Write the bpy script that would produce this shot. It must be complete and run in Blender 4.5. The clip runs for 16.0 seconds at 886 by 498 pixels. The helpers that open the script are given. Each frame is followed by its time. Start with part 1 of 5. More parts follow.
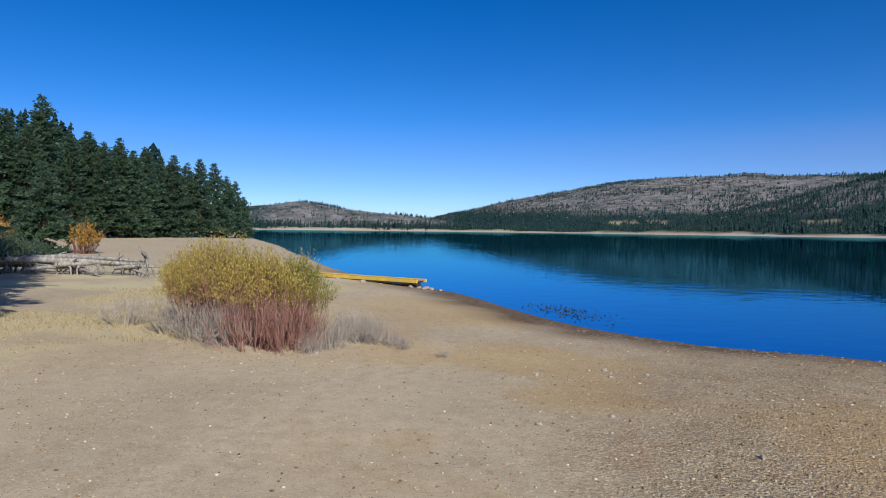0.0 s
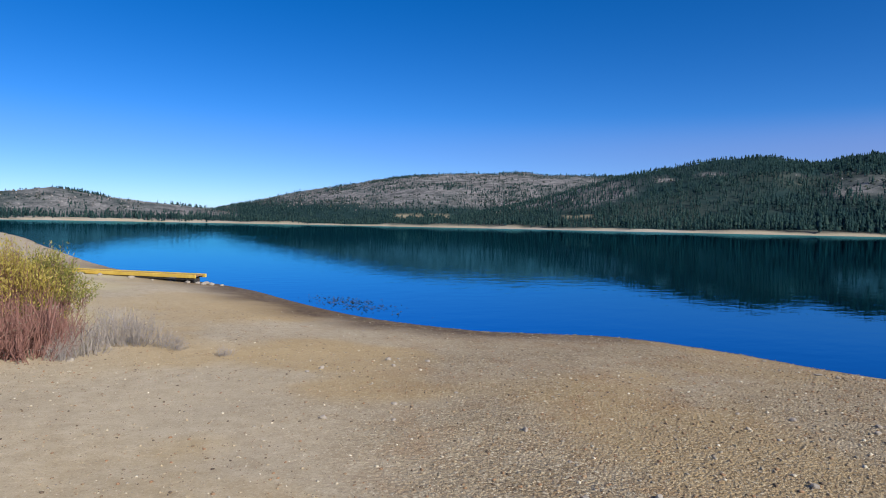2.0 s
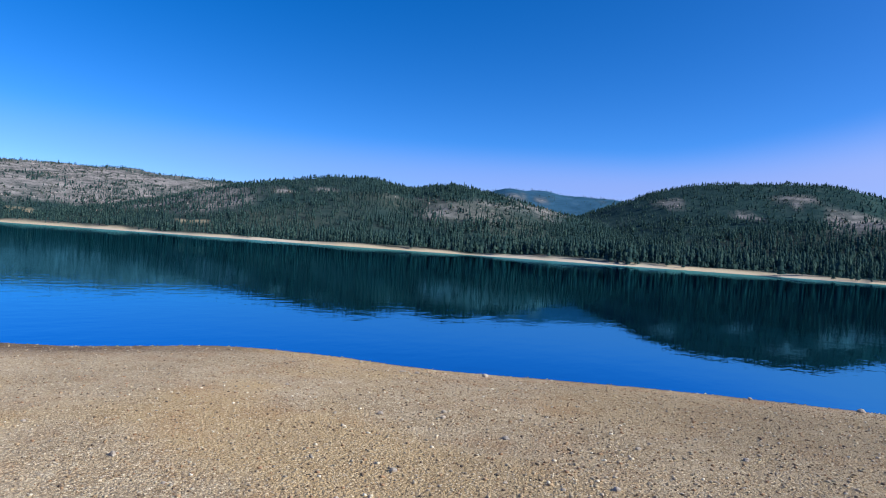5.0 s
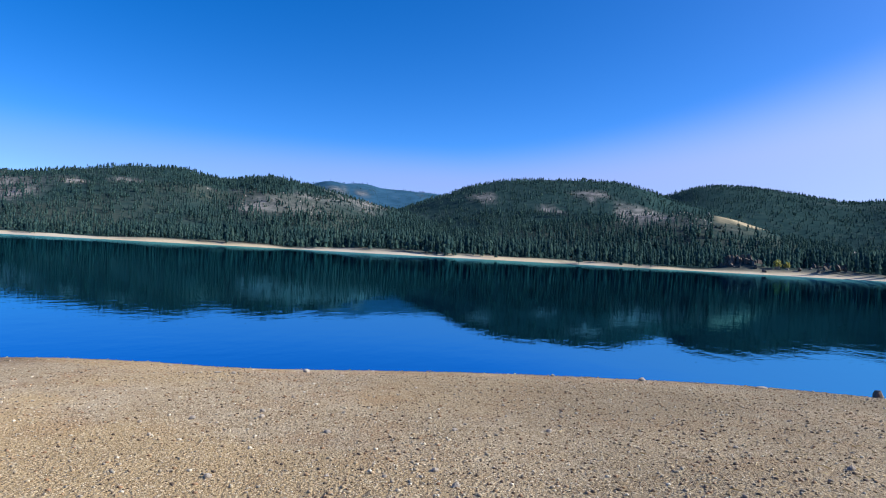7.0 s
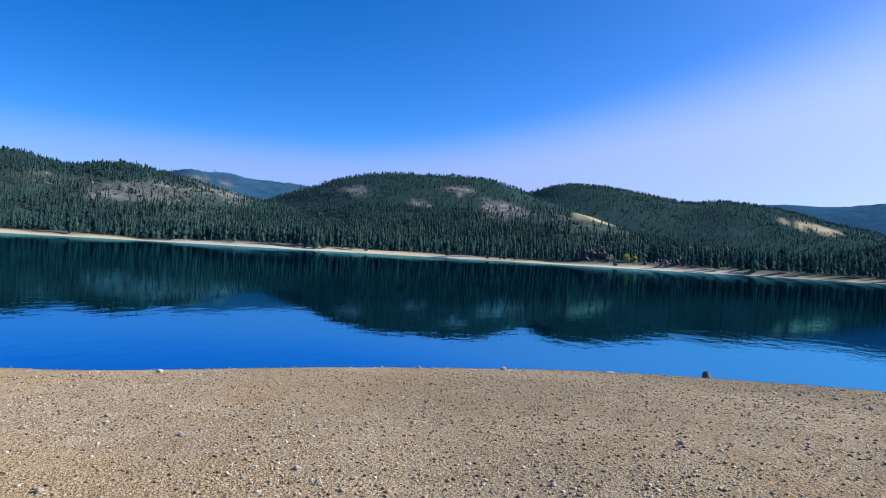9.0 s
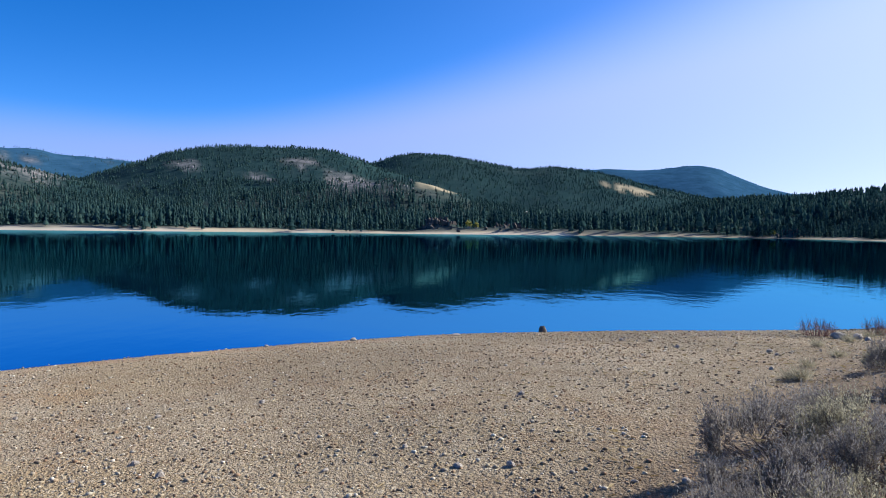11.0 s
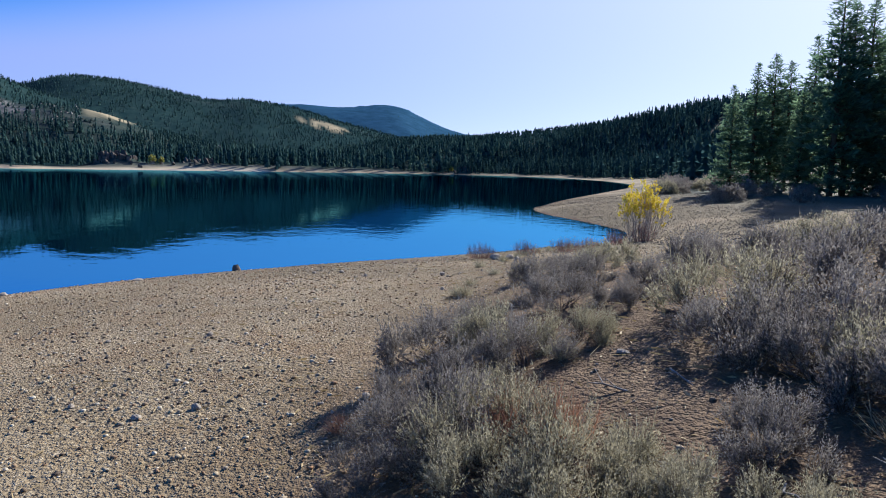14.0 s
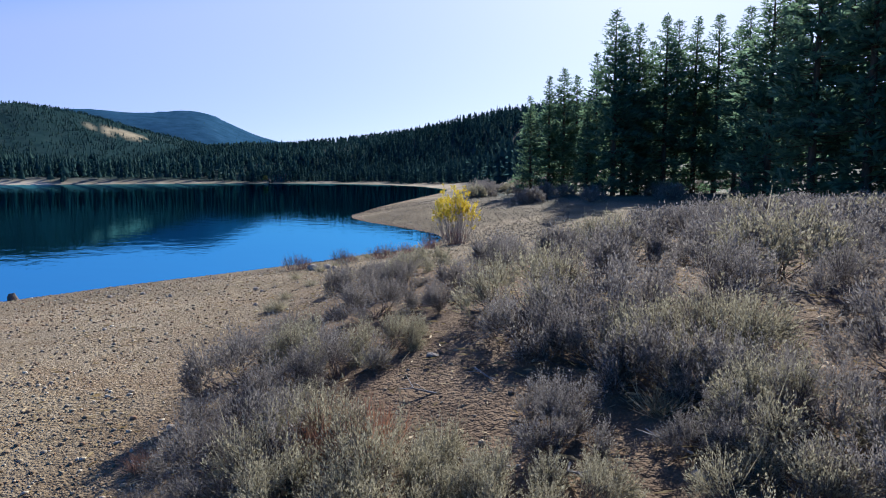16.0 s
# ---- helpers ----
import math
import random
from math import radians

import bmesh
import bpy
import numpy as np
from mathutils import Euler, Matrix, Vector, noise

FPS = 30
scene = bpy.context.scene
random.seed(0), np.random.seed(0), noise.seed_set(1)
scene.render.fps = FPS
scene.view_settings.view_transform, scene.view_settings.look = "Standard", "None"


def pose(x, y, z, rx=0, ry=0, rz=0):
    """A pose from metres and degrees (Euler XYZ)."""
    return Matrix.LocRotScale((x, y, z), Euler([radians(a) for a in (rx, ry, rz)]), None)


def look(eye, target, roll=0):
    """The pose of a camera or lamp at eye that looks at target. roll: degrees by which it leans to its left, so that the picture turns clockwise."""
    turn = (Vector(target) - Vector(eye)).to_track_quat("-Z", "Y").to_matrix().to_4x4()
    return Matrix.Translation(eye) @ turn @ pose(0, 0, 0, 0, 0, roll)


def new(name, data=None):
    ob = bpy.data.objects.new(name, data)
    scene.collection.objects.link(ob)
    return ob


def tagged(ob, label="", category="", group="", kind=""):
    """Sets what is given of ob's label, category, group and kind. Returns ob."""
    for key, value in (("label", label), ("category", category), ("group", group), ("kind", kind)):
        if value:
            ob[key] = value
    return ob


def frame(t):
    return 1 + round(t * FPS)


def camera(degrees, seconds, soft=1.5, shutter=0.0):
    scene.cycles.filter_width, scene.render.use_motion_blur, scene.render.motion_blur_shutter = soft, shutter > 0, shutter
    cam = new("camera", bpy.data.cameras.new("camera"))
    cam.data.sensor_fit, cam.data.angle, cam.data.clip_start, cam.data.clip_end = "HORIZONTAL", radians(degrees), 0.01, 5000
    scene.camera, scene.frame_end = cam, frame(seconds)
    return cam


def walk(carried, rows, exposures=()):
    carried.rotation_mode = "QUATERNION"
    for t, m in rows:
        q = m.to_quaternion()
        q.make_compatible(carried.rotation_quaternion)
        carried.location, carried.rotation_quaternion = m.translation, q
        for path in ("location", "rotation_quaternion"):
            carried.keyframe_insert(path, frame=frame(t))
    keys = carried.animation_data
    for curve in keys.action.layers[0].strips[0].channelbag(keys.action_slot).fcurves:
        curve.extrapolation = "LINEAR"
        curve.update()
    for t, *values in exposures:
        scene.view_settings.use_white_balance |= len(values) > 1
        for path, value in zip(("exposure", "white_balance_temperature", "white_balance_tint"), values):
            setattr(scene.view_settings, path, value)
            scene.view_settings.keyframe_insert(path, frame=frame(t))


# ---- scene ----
cam = camera(69.3, 16.0, soft=1.05)
PATH = [
    (0, (0.213, -0.258, 2.112), (0.788, 9.721, 1.811), 0.64),
    (0.5, (0.225, -0.257, 2.114), (1.556, 9.649, 1.799), 0.65),
    (1, (0.238, -0.252, 2.113), (2.524, 9.480, 1.862), 0.91),
    (1.5, (0.251, -0.255, 2.108), (3.311, 9.261, 1.826), 1.01),
    (2, (0.263, -0.261, 2.116), (4.010, 9.003, 1.743), 1.05),
    (2.5, (0.278, -0.264, 2.112), (4.962, 8.558, 1.628), 0.80),
    (3, (0.290, -0.272, 2.109), (5.992, 7.933, 1.700), 1.47),
    (3.5, (0.301, -0.281, 2.113), (6.992, 7.147, 1.859), 3.22),
    (4, (0.310, -0.288, 2.110), (7.664, 6.486, 1.945), 3.96),
    (4.2, (0.316, -0.275, 2.110), (7.875, 6.272, 2.006), 3.99),
    (6.3, (0.333, -0.286, 2.105), (9.402, 3.927, 2.158), 3.29),
    (6.5, (0.323, -0.296, 2.103), (9.518, 3.635, 2.181), 3.05),
    (7, (0.322, -0.309, 2.103), (9.781, 2.933, 2.178), 3.06),
    (7.5, (0.335, -0.315, 2.102), (9.984, 2.309, 2.154), 3.73),
    (8, (0.327, -0.326, 2.103), (10.091, 1.835, 2.131), 3.92),
    (8.2, (0.327, -0.332, 2.110), (10.128, 1.653, 2.169), 4.03),
    (10.3, (0.347, -0.366, 2.110), (10.346, -0.434, 1.967), 1.21),
    (10.5, (0.338, -0.365, 2.109), (10.331, -0.689, 1.930), 1.14),
    (11, (0.318, -0.384, 2.104), (10.252, -1.496, 1.819), 0.63),
    (11.5, (0.315, -0.398, 2.104), (10.094, -2.446, 1.680), 0.16),
    (12, (0.313, -0.412, 2.096), (9.905, -3.178, 1.508), 0.44),
    (12.5, (0.312, -0.426, 2.092), (9.693, -3.810, 1.348), 0.56),
    (13, (0.309, -0.441, 2.090), (9.438, -4.417, 1.164), 0.59),
    (13.5, (0.295, -0.464, 2.085), (9.098, -5.084, 1.008), 0.75),
    (14, (0.272, -0.478, 2.089), (8.602, -5.876, 0.878), 0.86),
    (14.5, (0.257, -0.487, 2.092), (8.159, -6.471, 0.770), 0.55),
    (15, (0.224, -0.498, 2.102), (7.707, -6.992, 0.750), 0.18),
    (15.5, (0.207, -0.508, 2.114), (7.170, -7.584, 0.908), 0.26),
    (16, (0.205, -0.519, 2.122), (6.734, -8.014, 1.030), -0.29),
]
walk(cam, [(t, look(eye, target, roll)) for t, eye, target, roll in PATH], exposures=[(0, -0.06, 6500, 10), (2, 0.06, 6450, 10), (4, 0.4, 6400, 10), (8, 0.68, 6400, 10), (11, 0.64, 6350, 10), (14, 0.54, 6330, 10.5), (16, 0.56, 6280, 11)])

# ---- sky and sun ----
SUN_AZ, SUN_EL = 160.0, 31.0
world = bpy.data.worlds.new("autumn_sky")
scene.world = world
world.use_nodes = True
wn = world.node_tree
sky = wn.nodes.new("ShaderNodeTexSky")
sky.sky_type, sky.sun_disc = "NISHITA", False
sky.sun_elevation, sky.sun_rotation = radians(SUN_EL), radians(SUN_AZ)
sky.altitude, sky.air_density, sky.dust_density, sky.ozone_density = 1900, 0.6, 2.4, 1.5
wn.nodes["Background"].inputs["Strength"].default_value = 0.159
deep = wn.nodes.new("ShaderNodeHueSaturation")
deep.inputs["Saturation"].default_value, deep.inputs["Hue"].default_value = 1.42, 0.5085
wn.links.new(sky.outputs[0], deep.inputs["Color"])


def sky_math(op, a, b=0.0, c=0.0):
    n = wn.nodes.new("ShaderNodeMath")
    n.operation = op
    for slot, v in enumerate((a, b, c)):
        if isinstance(v, (int, float)):
            n.inputs[slot].default_value = v
        else:
            wn.links.new(v, n.inputs[slot])
    return n.outputs[0]


# autumn haze: a pale lilac layer low over the hills, deeper towards the sun
toward = Vector((math.sin(radians(SUN_AZ)) * math.cos(radians(SUN_EL)), math.cos(radians(SUN_AZ)) * math.cos(radians(SUN_EL)), math.sin(radians(SUN_EL))))
where = wn.nodes.new("ShaderNodeTexCoord").outputs["Generated"]
near_sun = wn.nodes.new("ShaderNodeVectorMath")
near_sun.operation = "DOT_PRODUCT"
near_sun.inputs[1].default_value = toward
wn.links.new(where, near_sun.inputs[0])
split = wn.nodes.new("ShaderNodeSeparateXYZ")
wn.links.new(where, split.inputs[0])
# the top of the layer, as the sine of its elevation, rises towards the sun
sunward = sky_math("MAXIMUM", sky_math("SUBTRACT", near_sun.outputs["Value"], 0.1), 0.0)
top = sky_math("MULTIPLY_ADD", sky_math("POWER", sunward, 1.55), 0.32, 0.145)
layer = wn.nodes.new("ShaderNodeMapRange")
layer.interpolation_type = "SMOOTHSTEP"
wn.links.new(sky_math("DIVIDE", split.outputs["Z"], top), layer.inputs["Value"])
for key, v in (("From Min", 0.72), ("From Max", 1.18), ("To Min", 0.8), ("To Max", 0.0)):
    layer.inputs[key].default_value = v
haze = wn.nodes.new("ShaderNodeMix")
haze.data_type = "RGBA"
away = wn.nodes.new("ShaderNodeMapRange")
away.interpolation_type = "SMOOTHSTEP"
wn.links.new(near_sun.outputs["Value"], away.inputs["Value"])
for key, v in (("From Min", -0.75), ("From Max", 0.3), ("To Min", 0.2), ("To Max", 1.0)):
    away.inputs[key].default_value = v
wn.links.new(sky_math("MULTIPLY", layer.outputs[0], away.outputs[0]), haze.inputs[0])
wn.links.new(deep.outputs[0], haze.inputs[6])
haze_colour = wn.nodes.new("ShaderNodeMix")
haze_colour.data_type = "RGBA"
haze_colour.inputs[6].default_value, haze_colour.inputs[7].default_value = (1.5, 1.9, 3.9, 1), (2.9, 3.45, 4.9, 1)
wn.links.new(sky_math("POWER", sky_math("MAXIMUM", near_sun.outputs["Value"], 0.0), 2.0), haze_colour.inputs[0])
wn.links.new(haze_colour.outputs[2], haze.inputs[7])
wn.links.new(haze.outputs[2], wn.nodes["Background"].inputs["Color"])
sun = new("sun", bpy.data.lights.new("sun", "SUN"))
sun.data.energy, sun.data.angle, sun.data.color = 5.2, radians(0.53), (1.0, 0.96, 0.87)
sun.matrix_world = look((0, 0, 50), (-math.sin(radians(SUN_AZ)) * math.cos(radians(SUN_EL)), -math.cos(radians(SUN_AZ)) * math.cos(radians(SUN_EL)), 50 - math.sin(radians(SUN_EL))))

# ---- materials ----


class Nodes:
    """A small writer of node trees."""

    def __init__(self, name, rough=0.8, spec=0.3):
        self.m = bpy.data.materials.new(name)
        self.m.use_nodes = True
        self.t = self.m.node_tree
        self.b = self.t.nodes["Principled BSDF"]
        self.b.inputs["Roughness"].default_value = rough
        self.b.inputs["Specular IOR Level"].default_value = spec

    def node(self, kind, **sets):
        n = self.t.nodes.new(kind)
        for k, v in sets.items():
            if k in n.inputs:
                n.inputs[k].default_value = v
        return n

    def link(self, a, b):
        self.t.links.new(a, b)

    def coords(self):
        return self.node("ShaderNodeTexCoord").outputs["Object"]

    def noise(self, scale, detail=4.0, rough=0.55, vec=None, stretch=None):
        n = self.node("ShaderNodeTexNoise", Scale=scale, Detail=detail, Roughness=rough)
        v = vec or self.coords()
        if stretch:
            m = self.node("ShaderNodeMapping")
            m.inputs["Scale"].default_value = stretch
            self.link(v, m.inputs["Vector"])
            v = m.outputs[0]
        self.link(v, n.inputs["Vector"])
        return n.outputs["Fac"]

    def ramp(self, fac, *stops):
        r = self.node("ShaderNodeValToRGB")
        e = r.color_ramp.elements
        while len(e) < len(stops):
            e.new(0.5)
        for el, (p, c) in zip(e, stops):
            el.position = p
            el.color = (*c, 1) if len(c) == 3 else c
        self.link(fac, r.inputs["Fac"])
        return r.outputs["Color"]

    def level(self, fac, lo, hi, a=0.0, b=1.0):
        r = self.node("ShaderNodeMapRange")
        for k, v in zip(("From Min", "From Max", "To Min", "To Max"), (lo, hi, a, b)):
            r.inputs[k].default_value = v
        self.link(fac, r.inputs["Value"])
        return r.outputs[0]

    def mix(self, fac, a, b, kind="MIX"):
        n = self.node("ShaderNodeMix")
        n.data_type, n.blend_type = "RGBA", kind
        for s, v in ((0, fac), (6, a), (7, b)):
            if isinstance(v, (int, float)):
                n.inputs[s].default_value = v
            elif isinstance(v, tuple):
                n.inputs[s].default_value = (*v, 1)
            else:
                self.link(v, n.inputs[s])
        return n.outputs[2]

    def math(self, op, a, b=0.0):
        n = self.node("ShaderNodeMath")
        n.operation = op
        for s, v in ((0, a), (1, b)):
            if isinstance(v, (int, float)):
                n.inputs[s].default_value = v
            else:
                self.link(v, n.inputs[s])
        return n.outputs[0]

    def attribute(self, name):
        n = self.node("ShaderNodeAttribute")
        n.attribute_name = name
        return n.outputs["Fac"]

    def colour(self, c):
        if isinstance(c, tuple):
            self.b.inputs["Base Color"].default_value = (*c, 1)
        else:
            self.link(c, self.b.inputs["Base Color"])
        return self

    def bump(self, height, strength, distance):
        n = self.node("ShaderNodeBump", Strength=strength, Distance=distance)
        self.link(height, n.inputs["Height"])
        self.link(n.outputs[0], self.b.inputs["Normal"])
        return self


def leafy(name, dark, mid, light, through_leaf=0.25, rough=0.6, per="island", spec=0.25):
    """Leaves or needles: colour by leaf, some light through them."""
    n = Nodes(name, rough, spec)
    if per == "island":
        r = n.node("ShaderNodeNewGeometry").outputs["Random Per Island"]
    else:
        r = n.noise(0.35, 2.0)
    c = n.ramp(r, (0.0, dark), (0.5, mid), (1.0, light))
    info = n.node("ShaderNodeObjectInfo").outputs["Random"]
    c = n.mix(n.level(info, 0, 1, 0.0, 0.3), c, dark)
    n.colour(c)
    t = n.node("ShaderNodeBsdfTranslucent")
    n.link(c, t.inputs["Color"])
    s = n.node("ShaderNodeMixShader", Fac=through_leaf)
    n.link(n.b.outputs[0], s.inputs[1])
    n.link(t.outputs[0], s.inputs[2])
    n.link(s.outputs[0], n.t.nodes["Material Output"].inputs["Surface"])
    return n.m


def bark(name, a, b, scale=30):
    n = Nodes(name, 0.9, 0.15)
    f = n.noise(scale, 5, 0.6, stretch=(1, 1, 0.2))
    return n.colour(n.ramp(f, (0.3, a), (0.7, b))).bump(f, 0.5, 0.02).m


def ground_material():
    """Dry lake shore: tan sand, gravel, a wet dark rim, duff under the sage, rock and dry grass on the hills."""
    n = Nodes("shore_ground", 0.92, 0.2)
    o = n.coords()
    d, wet, sage, hill, orange = (n.attribute(k) for k in ("shore", "wet", "sage", "hill", "ochre"))
    fine, mid, big = n.noise(38, 4, 0.7, o), n.noise(5, 4, 0.6, o), n.noise(0.45, 4, 0.55, o)
    sand = n.ramp(mid, (0.25, (0.40, 0.315, 0.205)), (0.55, (0.53, 0.435, 0.30)), (0.8, (0.62, 0.525, 0.38)))
    sand = n.mix(n.level(big, 0.35, 0.65, 0, 0.55), sand, (0.47, 0.38, 0.255))
    sand = n.mix(orange, sand, (0.50, 0.33, 0.12))
    sand = n.mix(n.level(n.noise(14, 6, 0.75, o), 0.5, 0.72, 0, 0.45), sand, (0.30, 0.23, 0.145))
    sand = n.mix(n.level(n.noise(48, 5, 0.8, o), 0.52, 0.66, 0, 0.6), sand, (0.26, 0.20, 0.13))
    sand = n.mix(n.level(n.noise(57, 5, 0.8, o, stretch=(1.1, 0.9, 1)), 0.54, 0.68, 0, 0.6), sand, (0.72, 0.64, 0.49))
    cells = []
    for scale in (34.0, 85.0):
        v = n.node("ShaderNodeTexVoronoi", Scale=scale, Randomness=1.0)
        n.link(o, v.inputs["Vector"])
        sep = n.node("ShaderNodeSeparateColor")
        n.link(v.outputs["Color"], sep.inputs[0])
        stone = n.ramp(sep.outputs[0], (0.0, (0.12, 0.085, 0.055)), (0.35, (0.34, 0.25, 0.14)), (0.75, (0.52, 0.41, 0.255)), (1.0, (0.78, 0.68, 0.5)))
        joint = n.level(v.outputs["Distance"], 0.42, 0.75, 0.0, 0.8)
        cells.append((n.mix(joint, stone, (0.19, 0.135, 0.08)), v.outputs["Distance"]))
    pebbly = n.mix(n.level(fine, 0.42, 0.58), cells[0][0], cells[1][0])
    grav = n.attribute("gravel")
    pebbly = n.mix(n.level(n.noise(1.1, 5, 0.65, o), 0.5, 0.68, 0, 0.35), pebbly, (0.34, 0.185, 0.09))
    c = n.mix(n.math("MULTIPLY", grav, n.level(n.noise(2.2, 4, 0.6, o), 0.3, 0.6, 0.55, 1.0)), sand, pebbly)
    c = n.mix(n.math("MULTIPLY", orange, 0.55), c, (0.46, 0.30, 0.11))
    c = n.mix(n.attribute("bank"), c, (0.48, 0.42, 0.33))
    # Gravel towards the sun: shade of backlit stones is painted as a darker brown.
    c = n.mix(n.attribute("backlit_gravel"), c, (0.145, 0.110, 0.063))
    c = n.mix(n.attribute("straw"), c, (0.56, 0.48, 0.29))
    c = n.mix(n.math("MULTIPLY", wet, n.level(mid, 0.3, 0.7, 0.7, 1.0)), c, (0.085, 0.052, 0.032))
    duff = n.ramp(mid, (0.3, (0.095, 0.060, 0.037)), (0.7, (0.215, 0.145, 0.09)))
    c = n.mix(sage, c, duff)
    # Hill brush ramp: its blue tint is distance haze mixed into the green.
    brush = n.ramp(n.noise(0.09, 6, 0.7, o), (0.35, (0.012, 0.034, 0.038)), (0.6, (0.028, 0.056, 0.056)), (0.8, (0.075, 0.088, 0.080)))
    rock = n.ramp(n.noise(0.045, 10, 0.85, o), (0.38, (0.040, 0.052, 0.053)), (0.47, (0.135, 0.135, 0.135)), (0.55, (0.24, 0.23, 0.228)), (0.66, (0.39, 0.37, 0.36)))
    c = n.mix(hill, c, n.mix(n.attribute("bald"), brush, rock))
    # Distant slopes: the blue of aerial haze is painted over the ground colour.
    blue_haze = n.ramp(n.noise(0.02, 6, 0.7, o), (0.35, (0.020, 0.064, 0.115)), (0.6, (0.034, 0.098, 0.17)), (0.8, (0.07, 0.13, 0.185)))
    c = n.mix(n.attribute("blue_haze"), c, blue_haze)
    c = n.mix(n.attribute("meadow"), c, n.ramp(n.noise(0.05, 5, 0.7, o), (0.35, (0.26, 0.22, 0.15)), (0.6, (0.44, 0.37, 0.25))))
    # Forest ground: dark duff, with the trees' shade put into the colour too.
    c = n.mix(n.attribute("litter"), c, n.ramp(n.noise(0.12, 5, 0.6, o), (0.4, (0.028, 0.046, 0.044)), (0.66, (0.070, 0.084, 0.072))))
    n.link(n.level(hill, 0.0, 1.0, 0.2, 0.0), n.b.inputs["Specular IOR Level"])
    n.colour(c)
    h = n.math("ADD", n.math("MULTIPLY", fine, 0.4), n.math("ADD", n.math("MULTIPLY", n.math("ADD", n.math("MULTIPLY", cells[0][1], -0.7), n.math("MULTIPLY", cells[1][1], -0.4)), n.level(grav, 0.35, 1.0, 0.04, 1.0)), n.math("MULTIPLY", mid, 0.25)))
    return n.bump(h, 0.75, 0.032).m


def water_material():
    n = Nodes("lake_water", 0.012, 0.5)
    n.b.inputs["IOR"].default_value = 1.333
    n.colour((0.0, 0.047, 0.13))
    o = n.coords()
    a = n.noise(0.9, 3, 0.5, o, stretch=(1.0, 1.6, 1))
    b = n.noise(5.0, 3, 0.5, o)
    patch = n.level(n.noise(0.03, 3, 0.5, o), 0.35, 0.65, 0.35, 1.0)
    h = n.math("MULTIPLY", n.math("ADD", n.math("MULTIPLY", a, 0.05), n.math("MULTIPLY", b, 0.008)), patch)
    n.bump(h, 0.17, 1.0)
    # deep water below, a mirror above that grows with the slant of the view
    rough = n.t.nodes["Principled BSDF"].inputs["Normal"].links[0].from_socket
    deep_water = n.node("ShaderNodeBsdfDiffuse", Color=(0.003, 0.035, 0.110, 1))
    gloss = n.node("ShaderNodeBsdfGlossy", Color=(0.10, 0.41, 0.60, 1), Roughness=0.012)
    slant = n.node("ShaderNodeFresnel", IOR=1.333)
    n.link(rough, gloss.inputs["Normal"])
    n.link(rough, slant.inputs["Normal"])
    s = n.node("ShaderNodeMixShader")
    for a_out, b_in in ((slant.outputs[0], s.inputs[0]), (deep_water.outputs[0], s.inputs[1]), (gloss.outputs[0], s.inputs[2]), (s.outputs[0], n.t.nodes["Material Output"].inputs["Surface"])):
        n.link(a_out, b_in)
    return n.m


def stone_material(name, *stops):
    n = Nodes(name, 0.85, 0.3)
    r = n.node("ShaderNodeNewGeometry").outputs["Random Per Island"]
    f = n.noise(60, 4, 0.6)
    c = n.mix(n.level(f, 0.3, 0.7, 0.0, 0.4), n.ramp(r, *stops), (0.16, 0.12, 0.09))
    return n.colour(c).bump(f, 0.4, 0.01).m


M_GROUND, M_WATER = ground_material(), water_material()
M_GRAVEL = stone_material("gravel_stone", (0.0, (0.07, 0.052, 0.042)), (0.2, (0.23, 0.165, 0.10)), (0.35, (0.31, 0.17, 0.09)), (0.55, (0.36, 0.28, 0.175)), (0.72, (0.46, 0.38, 0.255)), (0.84, (0.25, 0.225, 0.185)), (0.92, (0.58, 0.51, 0.38)), (1.0, (0.76, 0.69, 0.55)))
# Spit stones: gravel tones lowered, since backlit shade is put into the colour.
M_SPIT = stone_material("spit_stone_shaded", (0.0, (0.07, 0.058, 0.045)), (0.5, (0.14, 0.115, 0.085)), (0.92, (0.20, 0.17, 0.13)), (1.0, (0.34, 0.31, 0.26)))
M_OUTCROP = stone_material("outcrop_rock", (0.0, (0.030, 0.027, 0.026)), (0.5, (0.07, 0.060, 0.054)), (1.0, (0.14, 0.12, 0.105)))
M_ROCK = stone_material("shore_rock", (0.0, (0.15, 0.11, 0.085)), (0.5, (0.24, 0.20, 0.16)), (1.0, (0.38, 0.34, 0.29)))
M_NEEDLE = leafy("pine_needles", (0.075, 0.135, 0.092), (0.135, 0.225, 0.14), (0.23, 0.335, 0.195), 0.72, 0.8, spec=0.1)
# Far conifers: the blue of distance haze is put into the needle colour.
M_FARTREE_HAZED = leafy("far_conifer_hazed", (0.026, 0.064, 0.071), (0.054, 0.116, 0.118), (0.102, 0.176, 0.152), 0.65, 1.0, spec=0.0)
M_BRUSH = leafy("hill_brush", (0.018, 0.038, 0.040), (0.040, 0.066, 0.060), (0.10, 0.11, 0.085), 0.3, 1.0, spec=0.0)
M_HILLROCK = stone_material("hill_rock", (0.0, (0.10, 0.095, 0.095)), (0.5, (0.22, 0.205, 0.20)), (1.0, (0.42, 0.39, 0.37)))
M_BARK = bark("pine_bark", (0.05, 0.035, 0.026), (0.16, 0.10, 0.065), 14)
M_WILLOW = leafy("willow_leaf", (0.36, 0.31, 0.08), (0.60, 0.50, 0.13), (0.76, 0.62, 0.20), 0.55)
M_WILLOW_GREEN = leafy("willow_leaf_green", (0.18, 0.20, 0.05), (0.32, 0.32, 0.09), (0.50, 0.44, 0.12), 0.4)
M_YELLOW = leafy("yellow_leaf", (0.52, 0.38, 0.04), (0.74, 0.58, 0.06), (0.82, 0.70, 0.13), 0.5)
